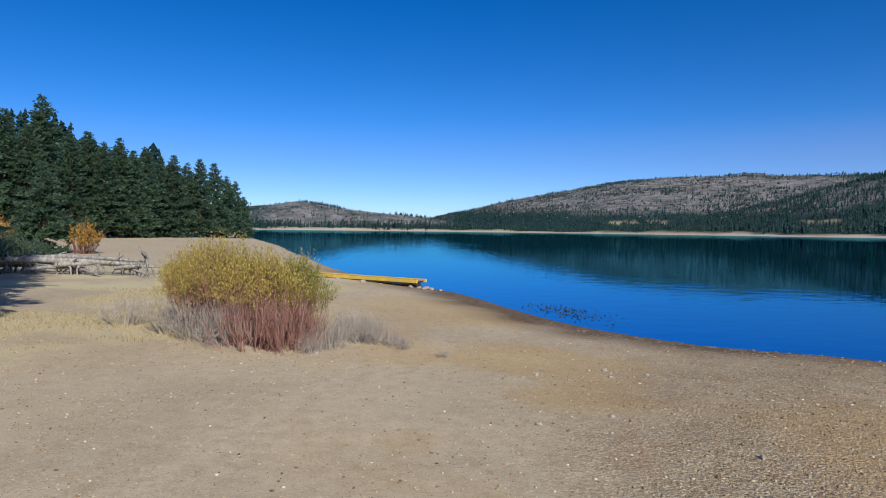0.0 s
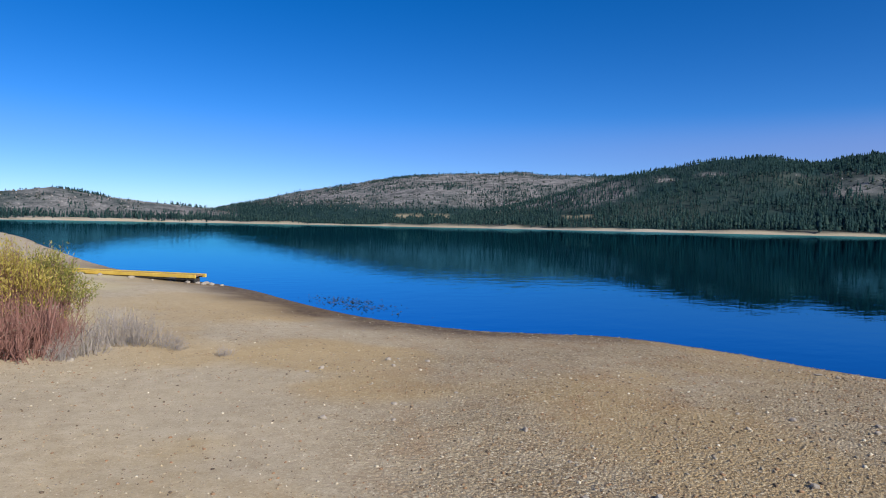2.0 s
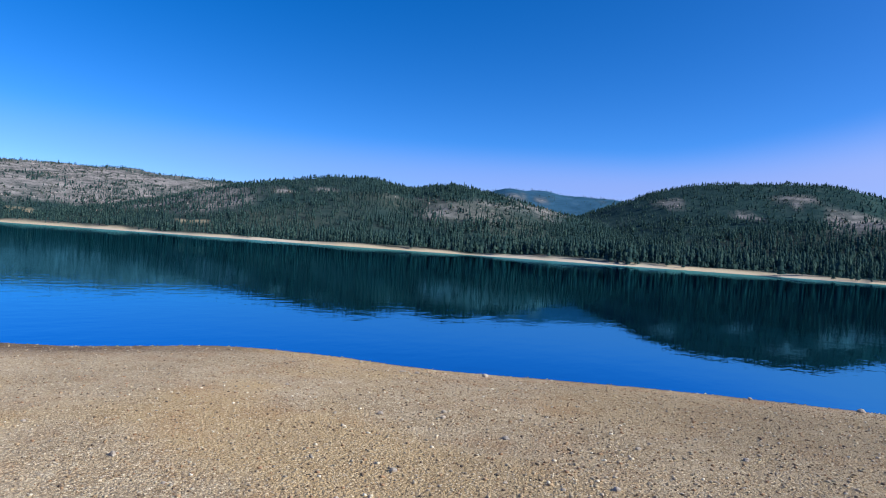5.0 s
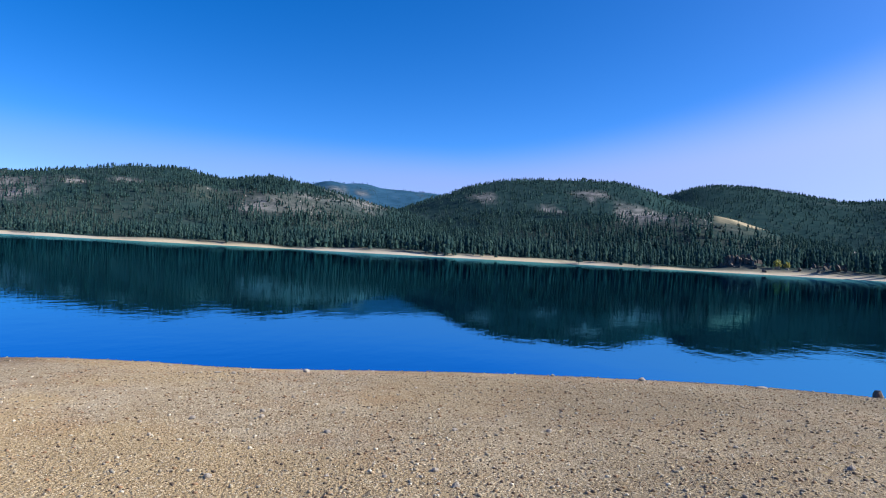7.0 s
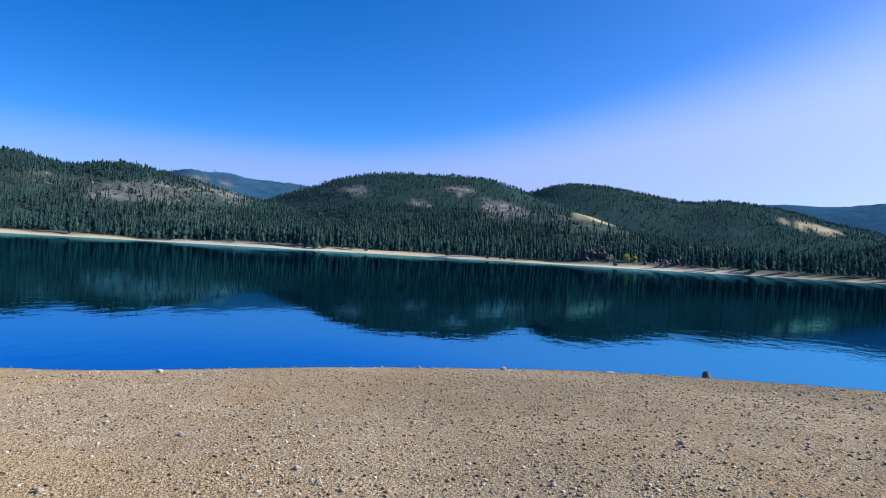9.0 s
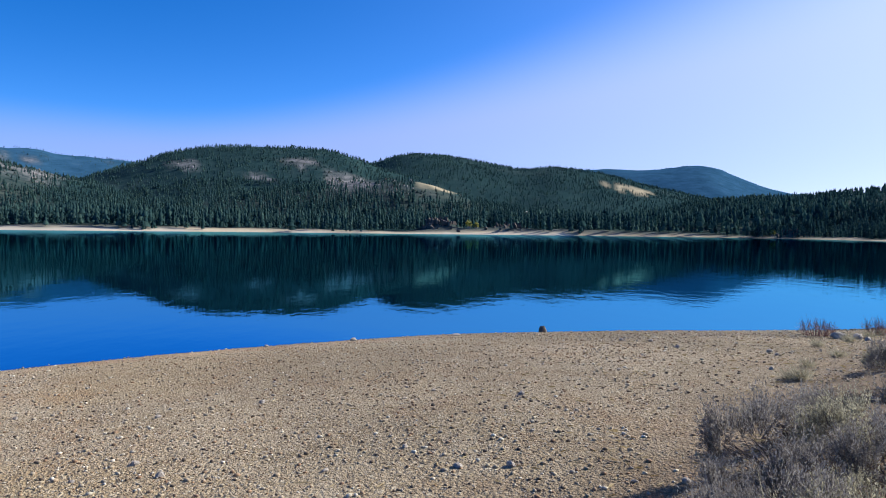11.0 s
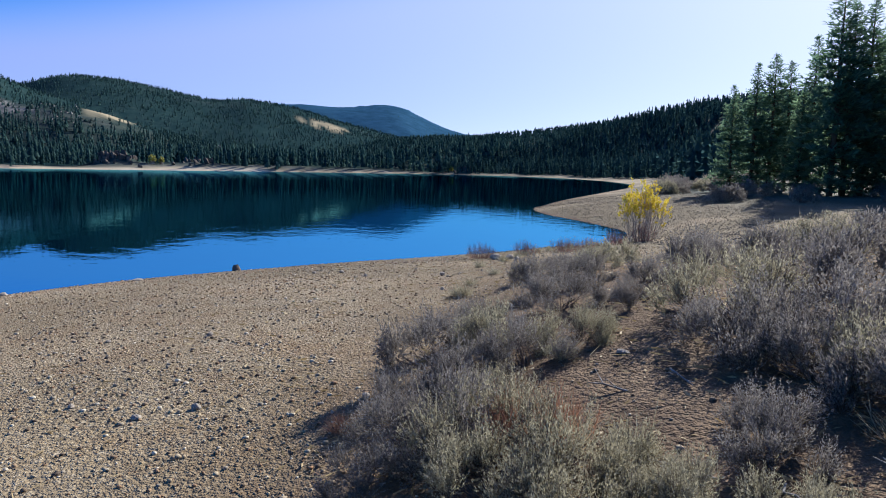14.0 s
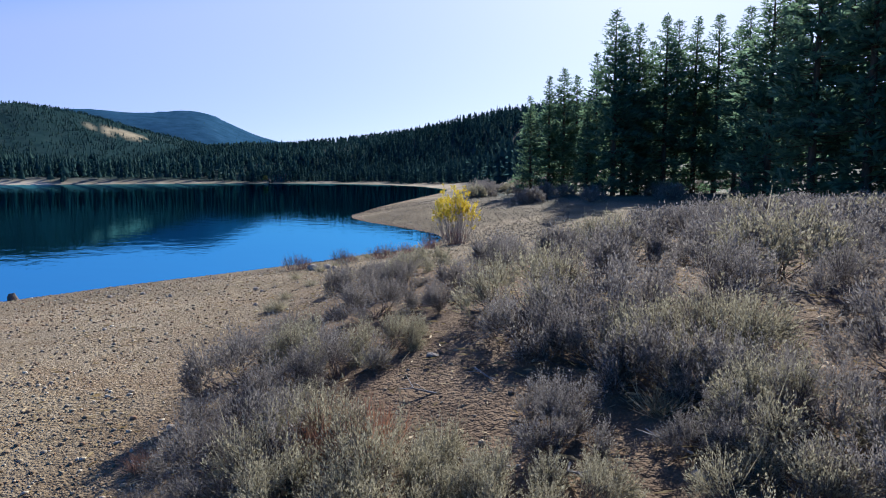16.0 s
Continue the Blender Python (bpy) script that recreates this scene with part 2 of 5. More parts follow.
M_ORANGE = leafy("orange_leaf", (0.30, 0.17, 0.03), (0.47, 0.28, 0.05), (0.55, 0.38, 0.09), 0.35)
M_STEM_RED = bark("willow_stem", (0.21, 0.095, 0.08), (0.40, 0.23, 0.19), 40)
M_STEM_GREY = bark("dry_twig", (0.26, 0.22, 0.20), (0.46, 0.42, 0.39), 40)
M_SAGE = leafy("sage_leaf", (0.145, 0.13, 0.122), (0.24, 0.22, 0.202), (0.39, 0.365, 0.325), 0.42, 0.7, spec=0.12)
M_SAGE_DULL = leafy("sage_leaf_straw", (0.19, 0.172, 0.12), (0.315, 0.292, 0.205), (0.47, 0.44, 0.32), 0.5, 0.55)
M_TWIG = bark("sage_wood", (0.08, 0.062, 0.055), (0.19, 0.155, 0.14), 50)
M_STRAW = leafy("dry_grass", (0.30, 0.22, 0.10), (0.44, 0.34, 0.18), (0.56, 0.46, 0.28), 0.3)
M_RUST = leafy("rust_leaf", (0.26, 0.12, 0.08), (0.40, 0.22, 0.14), (0.48, 0.33, 0.22), 0.3)
M_DOCK = bark("dock_yellow", (0.52, 0.34, 0.06), (0.68, 0.48, 0.11), 3)
M_DECK = bark("dock_plank", (0.22, 0.12, 0.06), (0.36, 0.21, 0.11), 10)
M_FLOAT = bark("dock_float", (0.03, 0.03, 0.03), (0.07, 0.065, 0.06), 8)
M_DRIFT = bark("driftwood_grey", (0.12, 0.11, 0.10), (0.42, 0.40, 0.37), 12)

# ---- building helpers ----
rng = np.random.default_rng(7)


def mesh_of(name, verts, faces, material, smooth=False, attributes=None):
    """A mesh from arrays: faces all of one size."""
    me = bpy.data.meshes.new(name)
    verts, faces = np.asarray(verts, np.float32), np.asarray(faces, np.int32)
    k = faces.shape[1]
    me.vertices.add(len(verts))
    me.vertices.foreach_set("co", verts.ravel())
    me.loops.add(faces.size)
    me.loops.foreach_set("vertex_index", faces.ravel())
    me.polygons.add(len(faces))
    me.polygons.foreach_set("loop_start", np.arange(0, faces.size, k, dtype=np.int32))
    me.polygons.foreach_set("loop_total", np.full(len(faces), k, np.int32))
    for key, values in (attributes or {}).items():
        me.attributes.new(key, "FLOAT", "POINT").data.foreach_set("value", np.asarray(values, np.float32))
    me.update(calc_edges=True)
    me.validate()
    if smooth:
        me.polygons.foreach_set("use_smooth", np.ones(len(faces), bool))
    me.materials.append(material)
    return me


def thing(name, label, category, at, turn=0.0, size=1.0, group=""):
    """An empty at a thing's base, to carry its parts."""
    e = new(name)
    e.empty_display_size = 0.1
    e.matrix_basis = Matrix.LocRotScale(at, Euler((0, 0, turn)), (size,) * 3)
    return tagged(e, label, category, group)


def hold(name, data, parent, label=""):
    ob = new(name, data)
    ob.parent = parent
    return tagged(ob, label)


def smooth_step(x, a, b):
    t = np.clip((x - a) / (b - a), 0, 1)
    return t * t * (3 - 2 * t)


def fbm(x, y, seed, octaves=4, gain=0.5):
    """Smooth value noise on a hashed grid, about -1 to 1."""
    out, amp = np.zeros_like(x, float), 1.0
    for k in range(octaves):
        xi, yi = np.floor(x), np.floor(y)
        fx, fy = x - xi, y - yi
        fx, fy = fx * fx * (3 - 2 * fx), fy * fy * (3 - 2 * fy)

        def h(a, b):
            v = np.sin(a * 127.1 + b * 311.7 + seed * 74.7 + k * 19.3) * 43758.5453
            return (v - np.floor(v)) * 2 - 1

        out += amp * ((h(xi, yi) * (1 - fx) + h(xi + 1, yi) * fx) * (1 - fy) + (h(xi, yi + 1) * (1 - fx) + h(xi + 1, yi + 1) * fx) * fy)
        x, y, amp = x * 2.03 + 5.1, y * 2.03 - 3.7, amp * gain
    return out


# ---- the lake's outline and the lie of the land ----
def polar(a, d):
    return (d * math.sin(radians(a)), d * math.cos(radians(a)))


NEAR_SHORE = [(-60, 240), (-35, 146), (-16, 81), (-11, 61.5), (-7.4, 48), (-2.7, 31), (1.75, 21.5), (3.0, 17.0), (4.05, 13.8), (5.6, 11.55), (6.8, 10.75),
              (8.1, 9.95), (9.0, 8.2), (9.45, 6.5), (10.05, 5.3), (11.5, 2.75), (12.65, -0.1), (13.25, -2.2), (13.4, -4.4), (13.4, -6.6),
              (13.3, -9.2), (13.5, -12.0), (13.65, -14.9), (15.9, -18.4), (20.6, -20.75), (24.5, -22.3), (28.2, -24.7), (31.0, -28.0), (39.5, -39.0), (69, -80), (90, -103)]
FAR_SHORE = [polar(a, d) for a, d in ((136, 190), (132, 260), (127, 330), (122, 372), (115, 385), (104, 400), (92, 392), (80, 405), (68, 398), (56, 420), (46, 430), (36, 465), (26, 540), (15, 620), (4, 690), (-6, 720), (-13, 640))]


def outline():
    """The shore as a closed smooth line."""
    p = np.array(NEAR_SHORE + FAR_SHORE)
    out = []
    for i in range(len(p)):
        a, b, c, d = p[i - 1], p[i], p[(i + 1) % len(p)], p[(i + 2) % len(p)]
        for s in np.linspace(0, 1, 5, endpoint=False):
            out.append(0.5 * (2 * b + (c - a) * s + (2 * a - 5 * b + 4 * c - d) * s**2 + (3 * b - a - 3 * c + d) * s**3))
    return np.array(out)


SHORE = outline()


def shore_distance(x, y):
    """Metres to the water's edge: positive on land, negative in the lake."""
    p, q = SHORE, np.roll(SHORE, -1, 0)
    best, inside = np.full(x.shape, 1e9), np.zeros(x.shape, bool)
    for (ax, ay), (bx, by) in zip(p, q):
        ex, ey = bx - ax, by - ay
        t = np.clip(((x - ax) * ex + (y - ay) * ey) / (ex * ex + ey * ey + 1e-12), 0, 1)
        best = np.minimum(best, (x - ax - t * ex) ** 2 + (y - ay - t * ey) ** 2)
        cross = (ay > y) != (by > y)
        inside ^= cross & (x < ex * (y - ay) / (ey if abs(ey) > 1e-9 else 1e-9) + ax)
    best = np.sqrt(best)
    return np.where(inside, -best, best)


# Ridges: distance of the foot and of the crest, then the crest's rise in degrees by bearing.
RIDGES = {
    "pine_hill": (118, 200, ((-75, 5.5), (-45, 5.0), (-33, 4.4), (-28, 4.2), (-25, 2.7), (-21.7, 1.7), (-17, 0.4), (-13, 0.0))),
    "west_hill": (760, 980, ((-45, 0.8), (-20, 1.2), (-14, 1.75), (-11.7, 1.95), (-10.4, 2.1), (-9.0, 2.38), (-7.4, 2.0), (-5.5, 1.75), (-3.6, 1.5), (-0.7, 1.3), (2.1, 1.0), (5, 0.6), (9, 0.2))),
    "bald_hill": (700, 1400, ((-2, 0.1), (2.4, 0.95), (4.0, 1.3), (6.4, 1.72), (8.5, 2.25), (10.8, 2.75), (13.2, 3.18), (15.7, 3.55), (18.2, 3.95), (20.7, 4.22), (23.2, 4.33), (26, 4.42), (28.6, 4.55), (31.5, 4.3), (35, 4.2), (39, 4.0), (46, 3.4), (60, 2.5))),
    "wooded_hill": (480, 880, ((24, 0.8), (31, 2.4), (35, 3.7), (37.6, 4.55), (40.4, 5.1), (43, 5.5), (46, 5.65), (48.8, 5.75), (50.4, 5.45), (51.8, 5.12), (53.7, 5.45), (55.6, 5.75), (57.4, 5.42), (59.2, 5.1), (62, 4.5), (66, 3.6), (72, 2.5), (80, 1.4), (90, 0.8))),
    "back_ridge": (1200, 1950, ((50, 3.5), (55, 4.6), (59.2, 5.35), (60.8, 5.95), (62.3, 5.6), (63.9, 5.7), (65.4, 5.3), (67.7, 5.4), (69.6, 5.25), (71.2, 5.1), (78, 4.4), (85, 3.6))),
    "round_hill": (560, 1020, ((60, 1.8), (66, 3.0), (70.9, 4.9), (72.5, 5.6), (74.3, 6.1), (76.4, 6.45), (79.3, 6.7), (82.5, 6.85), (85.2, 6.82), (87.4, 6.55), (89, 6.05), (90.4, 5.45), (95, 4.1), (102, 2.6), (112, 1.4))),
    "meadow_spur": (470, 760, ((70, 1.6), (76, 2.6), (82, 3.4), (88, 4.0), (92.5, 4.25), (95, 4.05), (97.5, 3.3), (100, 2.5), (104, 1.8), (112, 1.0))),
    "long_hill": (620, 1280, ((78, 2.0), (86, 4.2), (90.3, 5.55), (91.8, 6.15), (93.4, 6.5), (95.5, 6.45), (98, 6.2), (100.2, 5.9), (101.5, 5.72), (103.7, 5.5), (106.3, 5.58), (108.5, 5.2), (111, 4.7), (114, 3.9), (118, 2.9), (124, 1.8), (130, 1.0))),
    "blue_peak": (1500, 2700, ((98, 4.6), (102, 5.3), (106, 5.4), (109.5, 5.3), (111.3, 5.35), (113.8, 5.2), (115.5, 5.35), (117.5, 5.55), (119.6, 5.25), (121.2, 4.4), (122.4, 3.9), (123.7, 3.45), (125.4, 3.1), (132, 2.2))),
    "saddle_hill": (520, 780, ((114, 1.6), (118, 2.5), (122, 2.85), (126, 2.75), (129, 3.0), (132, 3.45), (135, 3.95), (138, 4.3), (142, 4.5), (150, 4.5))),
    "east_hill": (150, 400, ((116, 0.7), (122, 1.6), (126.5, 2.1), (130.2, 2.35), (132.5, 2.7), (135.3, 3.3), (138.1, 3.85), (140.9, 4.4), (143.2, 4.8), (146, 5.1), (152, 5.5), (165, 5.8), (185, 5.0), (215, 4.0))),
}


# Rocky knolls on the far bank: bearing, distance, height, breadth.
KNOLLS = ((95.8, 424, 5.0, 7.0), (97.2, 421, 2.5, 6.0), (102.2, 426, 3.0, 9.0), (125.2, 372, 2.0, 6.0))


def crest(profile, a):
    p = np.array(profile)
    ends = [(p[0, 0] - 12, 0.0), *profile, (p[-1, 0] + 12, 0.0)]
    q = np.array(ends)
    return np.interp(a, q[:, 0], q[:, 1]) * 0.5 + 0.25 * (np.interp(a - 0.7, q[:, 0], q[:, 1]) + np.interp(a + 0.7, q[:, 0], q[:, 1]))


def bench(x, y):
    """Metres inside the edge of the sagebrush bench."""
    edge = ((x - 2.8) * -0.735 + (y + 1.75) * -0.678) + 0.2 * np.sin(x * 0.9 + y * 0.5)
    reach = np.interp(np.degrees(np.arctan2(x, y)) % 360, (128, 140, 145, 150, 153, 158, 165), (9.6, 9.3, 9.6, 11.0, 12.6, 16.5, 22.0))
    return np.minimum(edge, np.minimum(9.8 - x, 0.6 * (reach - np.hypot(x, y))))


def land(x, y):
    """Height above the lake, with the distance to the shore, the bearing and the range."""
    x, y = np.asarray(x, float), np.asarray(y, float)
    d = shore_distance(x, y)
    r, a = np.hypot(x, y), np.degrees(np.arctan2(x, y))
    a = np.where(a < -110, a + 360, a)
    w = smooth_step(-y, -2, 6)
    near = (0.58 + 0.5 * w) * (1 - np.exp(-np.maximum(d, 0) / 6.2))
    near += 0.36 * smooth_step(bench(x, y), -0.6, 1.6) * smooth_step(d, 1.0, 4.0) * smooth_step(-y, -1.5, 1.5)
    near += np.clip(d - 18, 0, 90) * 0.006
    near += 2.6 * smooth_step(r, 42, 90) * smooth_step(a, 141, 149) * smooth_step(d, 4, 16)
    far = (2.6 + 1.3 * fbm(x / 45, y / 45, 8, 2) - 1.3 * smooth_step(a, 112, 124)) * smooth_step(d, -2, 19) + np.clip(d - 22, 0, 300) * 0.02 + 0.5 * fbm(x / 22, y / 22, 9, 3) * smooth_step(d, 2, 14)
    z = near + (far - near) * smooth_step(r, 95, 260)
    z = np.where(d < 0, np.maximum(d * 0.16, -4.0), z)
    for ka, kd, kh, kw in KNOLLS:
        kx, ky = polar(ka, kd)
        z = z + kh * np.exp(-((x - kx) ** 2 + (y - ky) ** 2) / (2 * kw * kw)) * smooth_step(d, 2, 10)
    hills = np.zeros_like(z)
    for foot, top, profile in RIDGES.values():
        e = crest(profile, a)
        h = np.maximum(2.1 + top * np.tan(np.radians(e)), 0)
        up = smooth_step(r, foot, top) ** 0.85
        down = 1 - 0.75 * smooth_step(r, top, top * 1.9)
        hills = np.maximum(hills, h * np.where(r < top, up, down) * (e > 0.02))
    rough = fbm(x / 130, y / 130, 3, 5) * np.clip(hills * 0.07, 0, 5) + fbm(x / 28, y / 28, 5, 3) * np.clip(hills * 0.03, 0, 1.5)
    z = np.where(d > 0, np.maximum(z, hills * smooth_step(d, 8, np.where(a < 0, 45, 90)) + rough * smooth_step(d, 20, 90)), z)
    small = 0.022 * fbm(x * 0.7, y * 0.7, 11, 2)
    z = z + small * np.where(d > -2, 1, 0) * smooth_step(np.abs(d), 0.0, 1.2) * (1 + 1.2 * smooth_step(bench(x, y), 0, 2) * (r < 60))
    return z, d, a, r, hills


def rock_patches(a, e):
    """Small bare places on the wooded hills: bearing, rise, half width and half height in degrees."""
    out = np.zeros_like(a)
    for a0, e0, wa, we in ((74.6, 5.2, 1.4, 0.35), (83.5, 5.75, 1.6, 0.25), (41.0, 4.1, 1.0, 0.18), (44.5, 4.55, 1.2, 0.15), (50.5, 4.3, 0.9, 0.2), (80.5, 4.3, 1.0, 0.1), (61.5, 5.2, 1.2, 0.35), (63.8, 5.1, 0.9, 0.3), (66.4, 4.95, 0.8, 0.2), (69.0, 5.0, 0.8, 0.15), (31.5, 4.0, 1.6, 0.22), (27.5, 4.25, 2.2, 0.25), (88.5, 4.0, 2.6, 0.3), (104.0, 1.7, 0.8, 0.2)):
        out = np.maximum(out, np.clip(1.4 - ((a - a0) / wa) ** 2 - ((e - e0) / we) ** 2, 0, 1))
    return out


def meadow(a, r, e):
    """Where dry golden grass lies open on the hills."""
    spur = (a > 94.0) & (a < 99.0) & (r > 600) & (r < 800) & (e > 3.72 - 0.13 * (a - 94.5))
    strip = (a > 109.9) & (a < 114.6) & (r > 800) & (np.abs(e - (4.1 - 0.17 * (a - 110.2))) < 0.17)
    # pale clearings just above the far beach
    low = np.zeros_like(spur)
    for a0, a1, e0, e1 in ((17.9, 20.0, 0.62, 0.82), (21.2, 22.8, 0.62, 0.85), (32.5, 35.3, 0.75, 1.1)):
        low |= (a > a0) & (a < a1) & (e > e0 + 0.06 * np.sin(a * 5.3)) & (e < e1 + 0.08 * np.sin(a * 3.1 + 1)) & (r < 1000)
    return spur | strip | low


def height(x, y):
    return float(land(np.array([x]), np.array([y]))[0][0])


def build_ground():
    radii = list(np.geomspace(0.5, 30, 170, endpoint=False)) + list(np.geomspace(30, 4700, 140)) + list(np.arange(330, 480, 5.0)) + list(np.arange(480, 760, 12.0))
    radii = np.array(sorted(radii))
    turns = np.radians(np.concatenate([np.arange(-60, 185, 0.62), np.arange(185, 300, 2.5)]))
    rr, tt = np.meshgrid(radii, turns, indexing="ij")
    x, y = (rr * np.sin(tt)).ravel(), (rr * np.cos(tt)).ravel()
    z, d, a, r, hills = land(x, y)
    n, m = len(turns), len(radii)
    i, j = np.meshgrid(np.arange(m - 1), np.arange(n), indexing="ij")
    i, j = i.ravel(), j.ravel()
    k = (j + 1) % n
    faces = np.stack([i * n + j, i * n + k, (i + 1) * n + k, (i + 1) * n + j], 1)[:, ::-1]
    x, y, z = np.append(x, 0), np.append(y, 0), np.append(z, height(0, 0))
    keep = {}
    wetness = smooth_step(-d, -2.6, -0.4) * smooth_step(y[:-1], 8.0, 10.5) * smooth_step(-y[:-1], -40, -22)
    wetness = np.maximum(wetness * (1 + 0.4 * fbm(x[:-1], y[:-1], 21, 2)), 0.55 * smooth_step(-d, -0.22, -0.02))
    keep["wet"] = np.clip(wetness * (r < 120), 0, 1)
    b = bench(x[:-1], y[:-1])
    keep["sage"] = smooth_step(b + 0.3 * fbm(x[:-1], y[:-1], 22, 3), -1.9, 0.9) * smooth_step(-y[:-1], -1, 1) * smooth_step(d, 0.8, 2.5) * (r < 110)
    keep["gravel"] = np.clip(0.12 + 0.98 * smooth_step(a, 0, 42) + 0.25 * fbm(x[:-1] / 2, y[:-1] / 2, 23, 3), 0, 1) * (r < 90)
    keep["ochre"] = np.clip(fbm(x[:-1] / 2.2, y[:-1] / 2.2, 24, 3) * 0.9 + 0.12, 0, 0.42) * smooth_step(a, -15, 10) * smooth_step(-a, -100, -50) * (r < 40)
    keep["hill"] = smooth_step(r, 240, 330) * smooth_step(d, 10, 22)
    e_up = np.degrees(np.arctan2(z[:-1] - 2.1, r))
    up = 0.7 * fbm(x[:-1] / 90, y[:-1] / 90, 25, 3)
    # Haze blue grows with range over the back ridges, less on rock patches.
    keep["blue_haze"] = smooth_step(r, 1250, 1600) * (a > 50) * (1 - 0.75 * rock_patches(a, e_up) * smooth_step(fbm(x[:-1] / 50, y[:-1] / 50, 39, 3), -0.4, 0.3))
    keep["meadow"] = 0.9 * meadow(a, r, e_up)
    # The last term paints tree shade under the pines along with their duff.
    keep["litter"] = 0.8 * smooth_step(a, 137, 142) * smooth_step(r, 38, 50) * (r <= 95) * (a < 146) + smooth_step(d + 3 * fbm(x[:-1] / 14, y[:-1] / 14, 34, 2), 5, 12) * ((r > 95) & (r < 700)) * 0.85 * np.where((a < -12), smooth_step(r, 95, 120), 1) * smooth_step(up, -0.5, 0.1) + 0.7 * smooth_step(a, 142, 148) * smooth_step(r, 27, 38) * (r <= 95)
    keep["shore"] = d
    xx, yy = x[:-1], y[:-1]
    knoll = np.zeros_like(xx)
    for ka, kd, kh, kw in KNOLLS:
        kx, ky = polar(ka, kd)
        knoll = np.maximum(knoll, np.exp(-((xx - kx) ** 2 + (yy - ky) ** 2) / (2 * (kw * 1.5) ** 2)) * smooth_step(d, 3, 8))
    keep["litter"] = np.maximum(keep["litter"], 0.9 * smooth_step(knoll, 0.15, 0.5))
    keep["bank"] = (1 - smooth_step(knoll, 0.1, 0.4)) * smooth_step(r, 110, 220) * 0.9 * (1 - smooth_step(d + 6 * fbm(xx / 18, yy / 18, 36, 3), 13, 22)) * smooth_step(fbm(xx / 34, yy / 34, 28, 3), -0.25, 0.3) * (1 - 0.75 * smooth_step(a, 84, 88) * smooth_step(-a, -97, -93)) * (1 - 0.7 * smooth_step(a, 108, 120))
    # The painted shade strengthens with bearing, towards the sun.
    keep["backlit_gravel"] = (0.60 * smooth_step(a, 45, 95) + 0.37 * smooth_step(a, 100, 126)) * (r < np.where(a > 108, 420, 95)) * np.clip(0.8 + 0.5 * fbm(xx / 3, yy / 3, 29, 3), 0, 1)
    keep["straw"] = 0.95 * smooth_step(fbm(xx / 1.6, yy / 1.6, 30, 3), -0.4, 0.35) * smooth_step(-xx, 0.2, 2.5) * smooth_step(yy, 7.0, 9.0) * (r < 30)
    bald = smooth_step(a, 2, 9) * smooth_step(-a, -41, -31) * smooth_step(e_up, 1.2, 2.0) + (a < 4) * 1.05
    bald += 0.6 * smooth_step(a, 52, 54) * smooth_step(-a, -67, -64) * smooth_step(e_up, 2.5, 2.9) * smooth_step(-e_up, -4.7, -4.2)
    bald += (np.abs(a - 91) < 5) * smooth_step(e_up, 2.6, 3.3) * (r < 800) * 0.45
    bald += 0.8 * rock_patches(a, e_up)
    keep["bald"] = np.clip(bald + (0.1 + 0.45 * smooth_step(bald, 0, 0.3)) * fbm(x[:-1] / 70, y[:-1] / 70, 27, 4, 0.7) - 0.06, 0, 1)
    behind = 1 - smooth_step(a, 185, 225)
    for key in ("gravel", "backlit_gravel"):
        keep[key] = keep[key] * behind
    keep = {k2: np.append(v, 0) for k2, v in keep.items()}
    me = mesh_of("ground", np.stack([x, y, z], 1), faces, M_GROUND, True, keep)
    # close the middle
    bm = bmesh.new()
    bm.from_mesh(me)
    bm.verts.ensure_lookup_table()
    mid = bm.verts[len(x) - 1]
    for q in range(n):
        bm.faces.new((mid, bm.verts[(q + 1) % n], bm.verts[q]))
    bmesh.ops.recalc_face_normals(bm, faces=bm.faces[-n:])
    bm.to_mesh(me)
    bm.free()
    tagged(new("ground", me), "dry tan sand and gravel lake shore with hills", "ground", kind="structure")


build_ground()


def build_water():
    """One sheet over the lake, a little larger than its bed, so that the land cuts its edge."""
    radii = np.geomspace(6, 900, 60)
    turns = np.radians(np.arange(-40, 152, 1.5))
    rr, tt = np.meshgrid(radii, turns, indexing="ij")
    n = len(turns)
    i, j = np.meshgrid(np.arange(len(radii) - 1), np.arange(n - 1), indexing="ij")
    i, j = i.ravel(), j.ravel()
    faces = np.stack([i * n + j, i * n + j + 1, (i + 1) * n + j + 1, (i + 1) * n + j], 1)[:, ::-1]
    v = np.stack([(rr * np.sin(tt)).ravel(), (rr * np.cos(tt)).ravel(), np.zeros(rr.size)], 1)
    d = shore_distance(v[:, 0], v[:, 1])
    faces = faces[(d[faces] < 3.0).any(1)]
    me = mesh_of("lake", v, faces, M_WATER, True)
    tagged(new("lake_water", me), "calm blue lake water mirroring the hills", "water", kind="structure")


build_water()

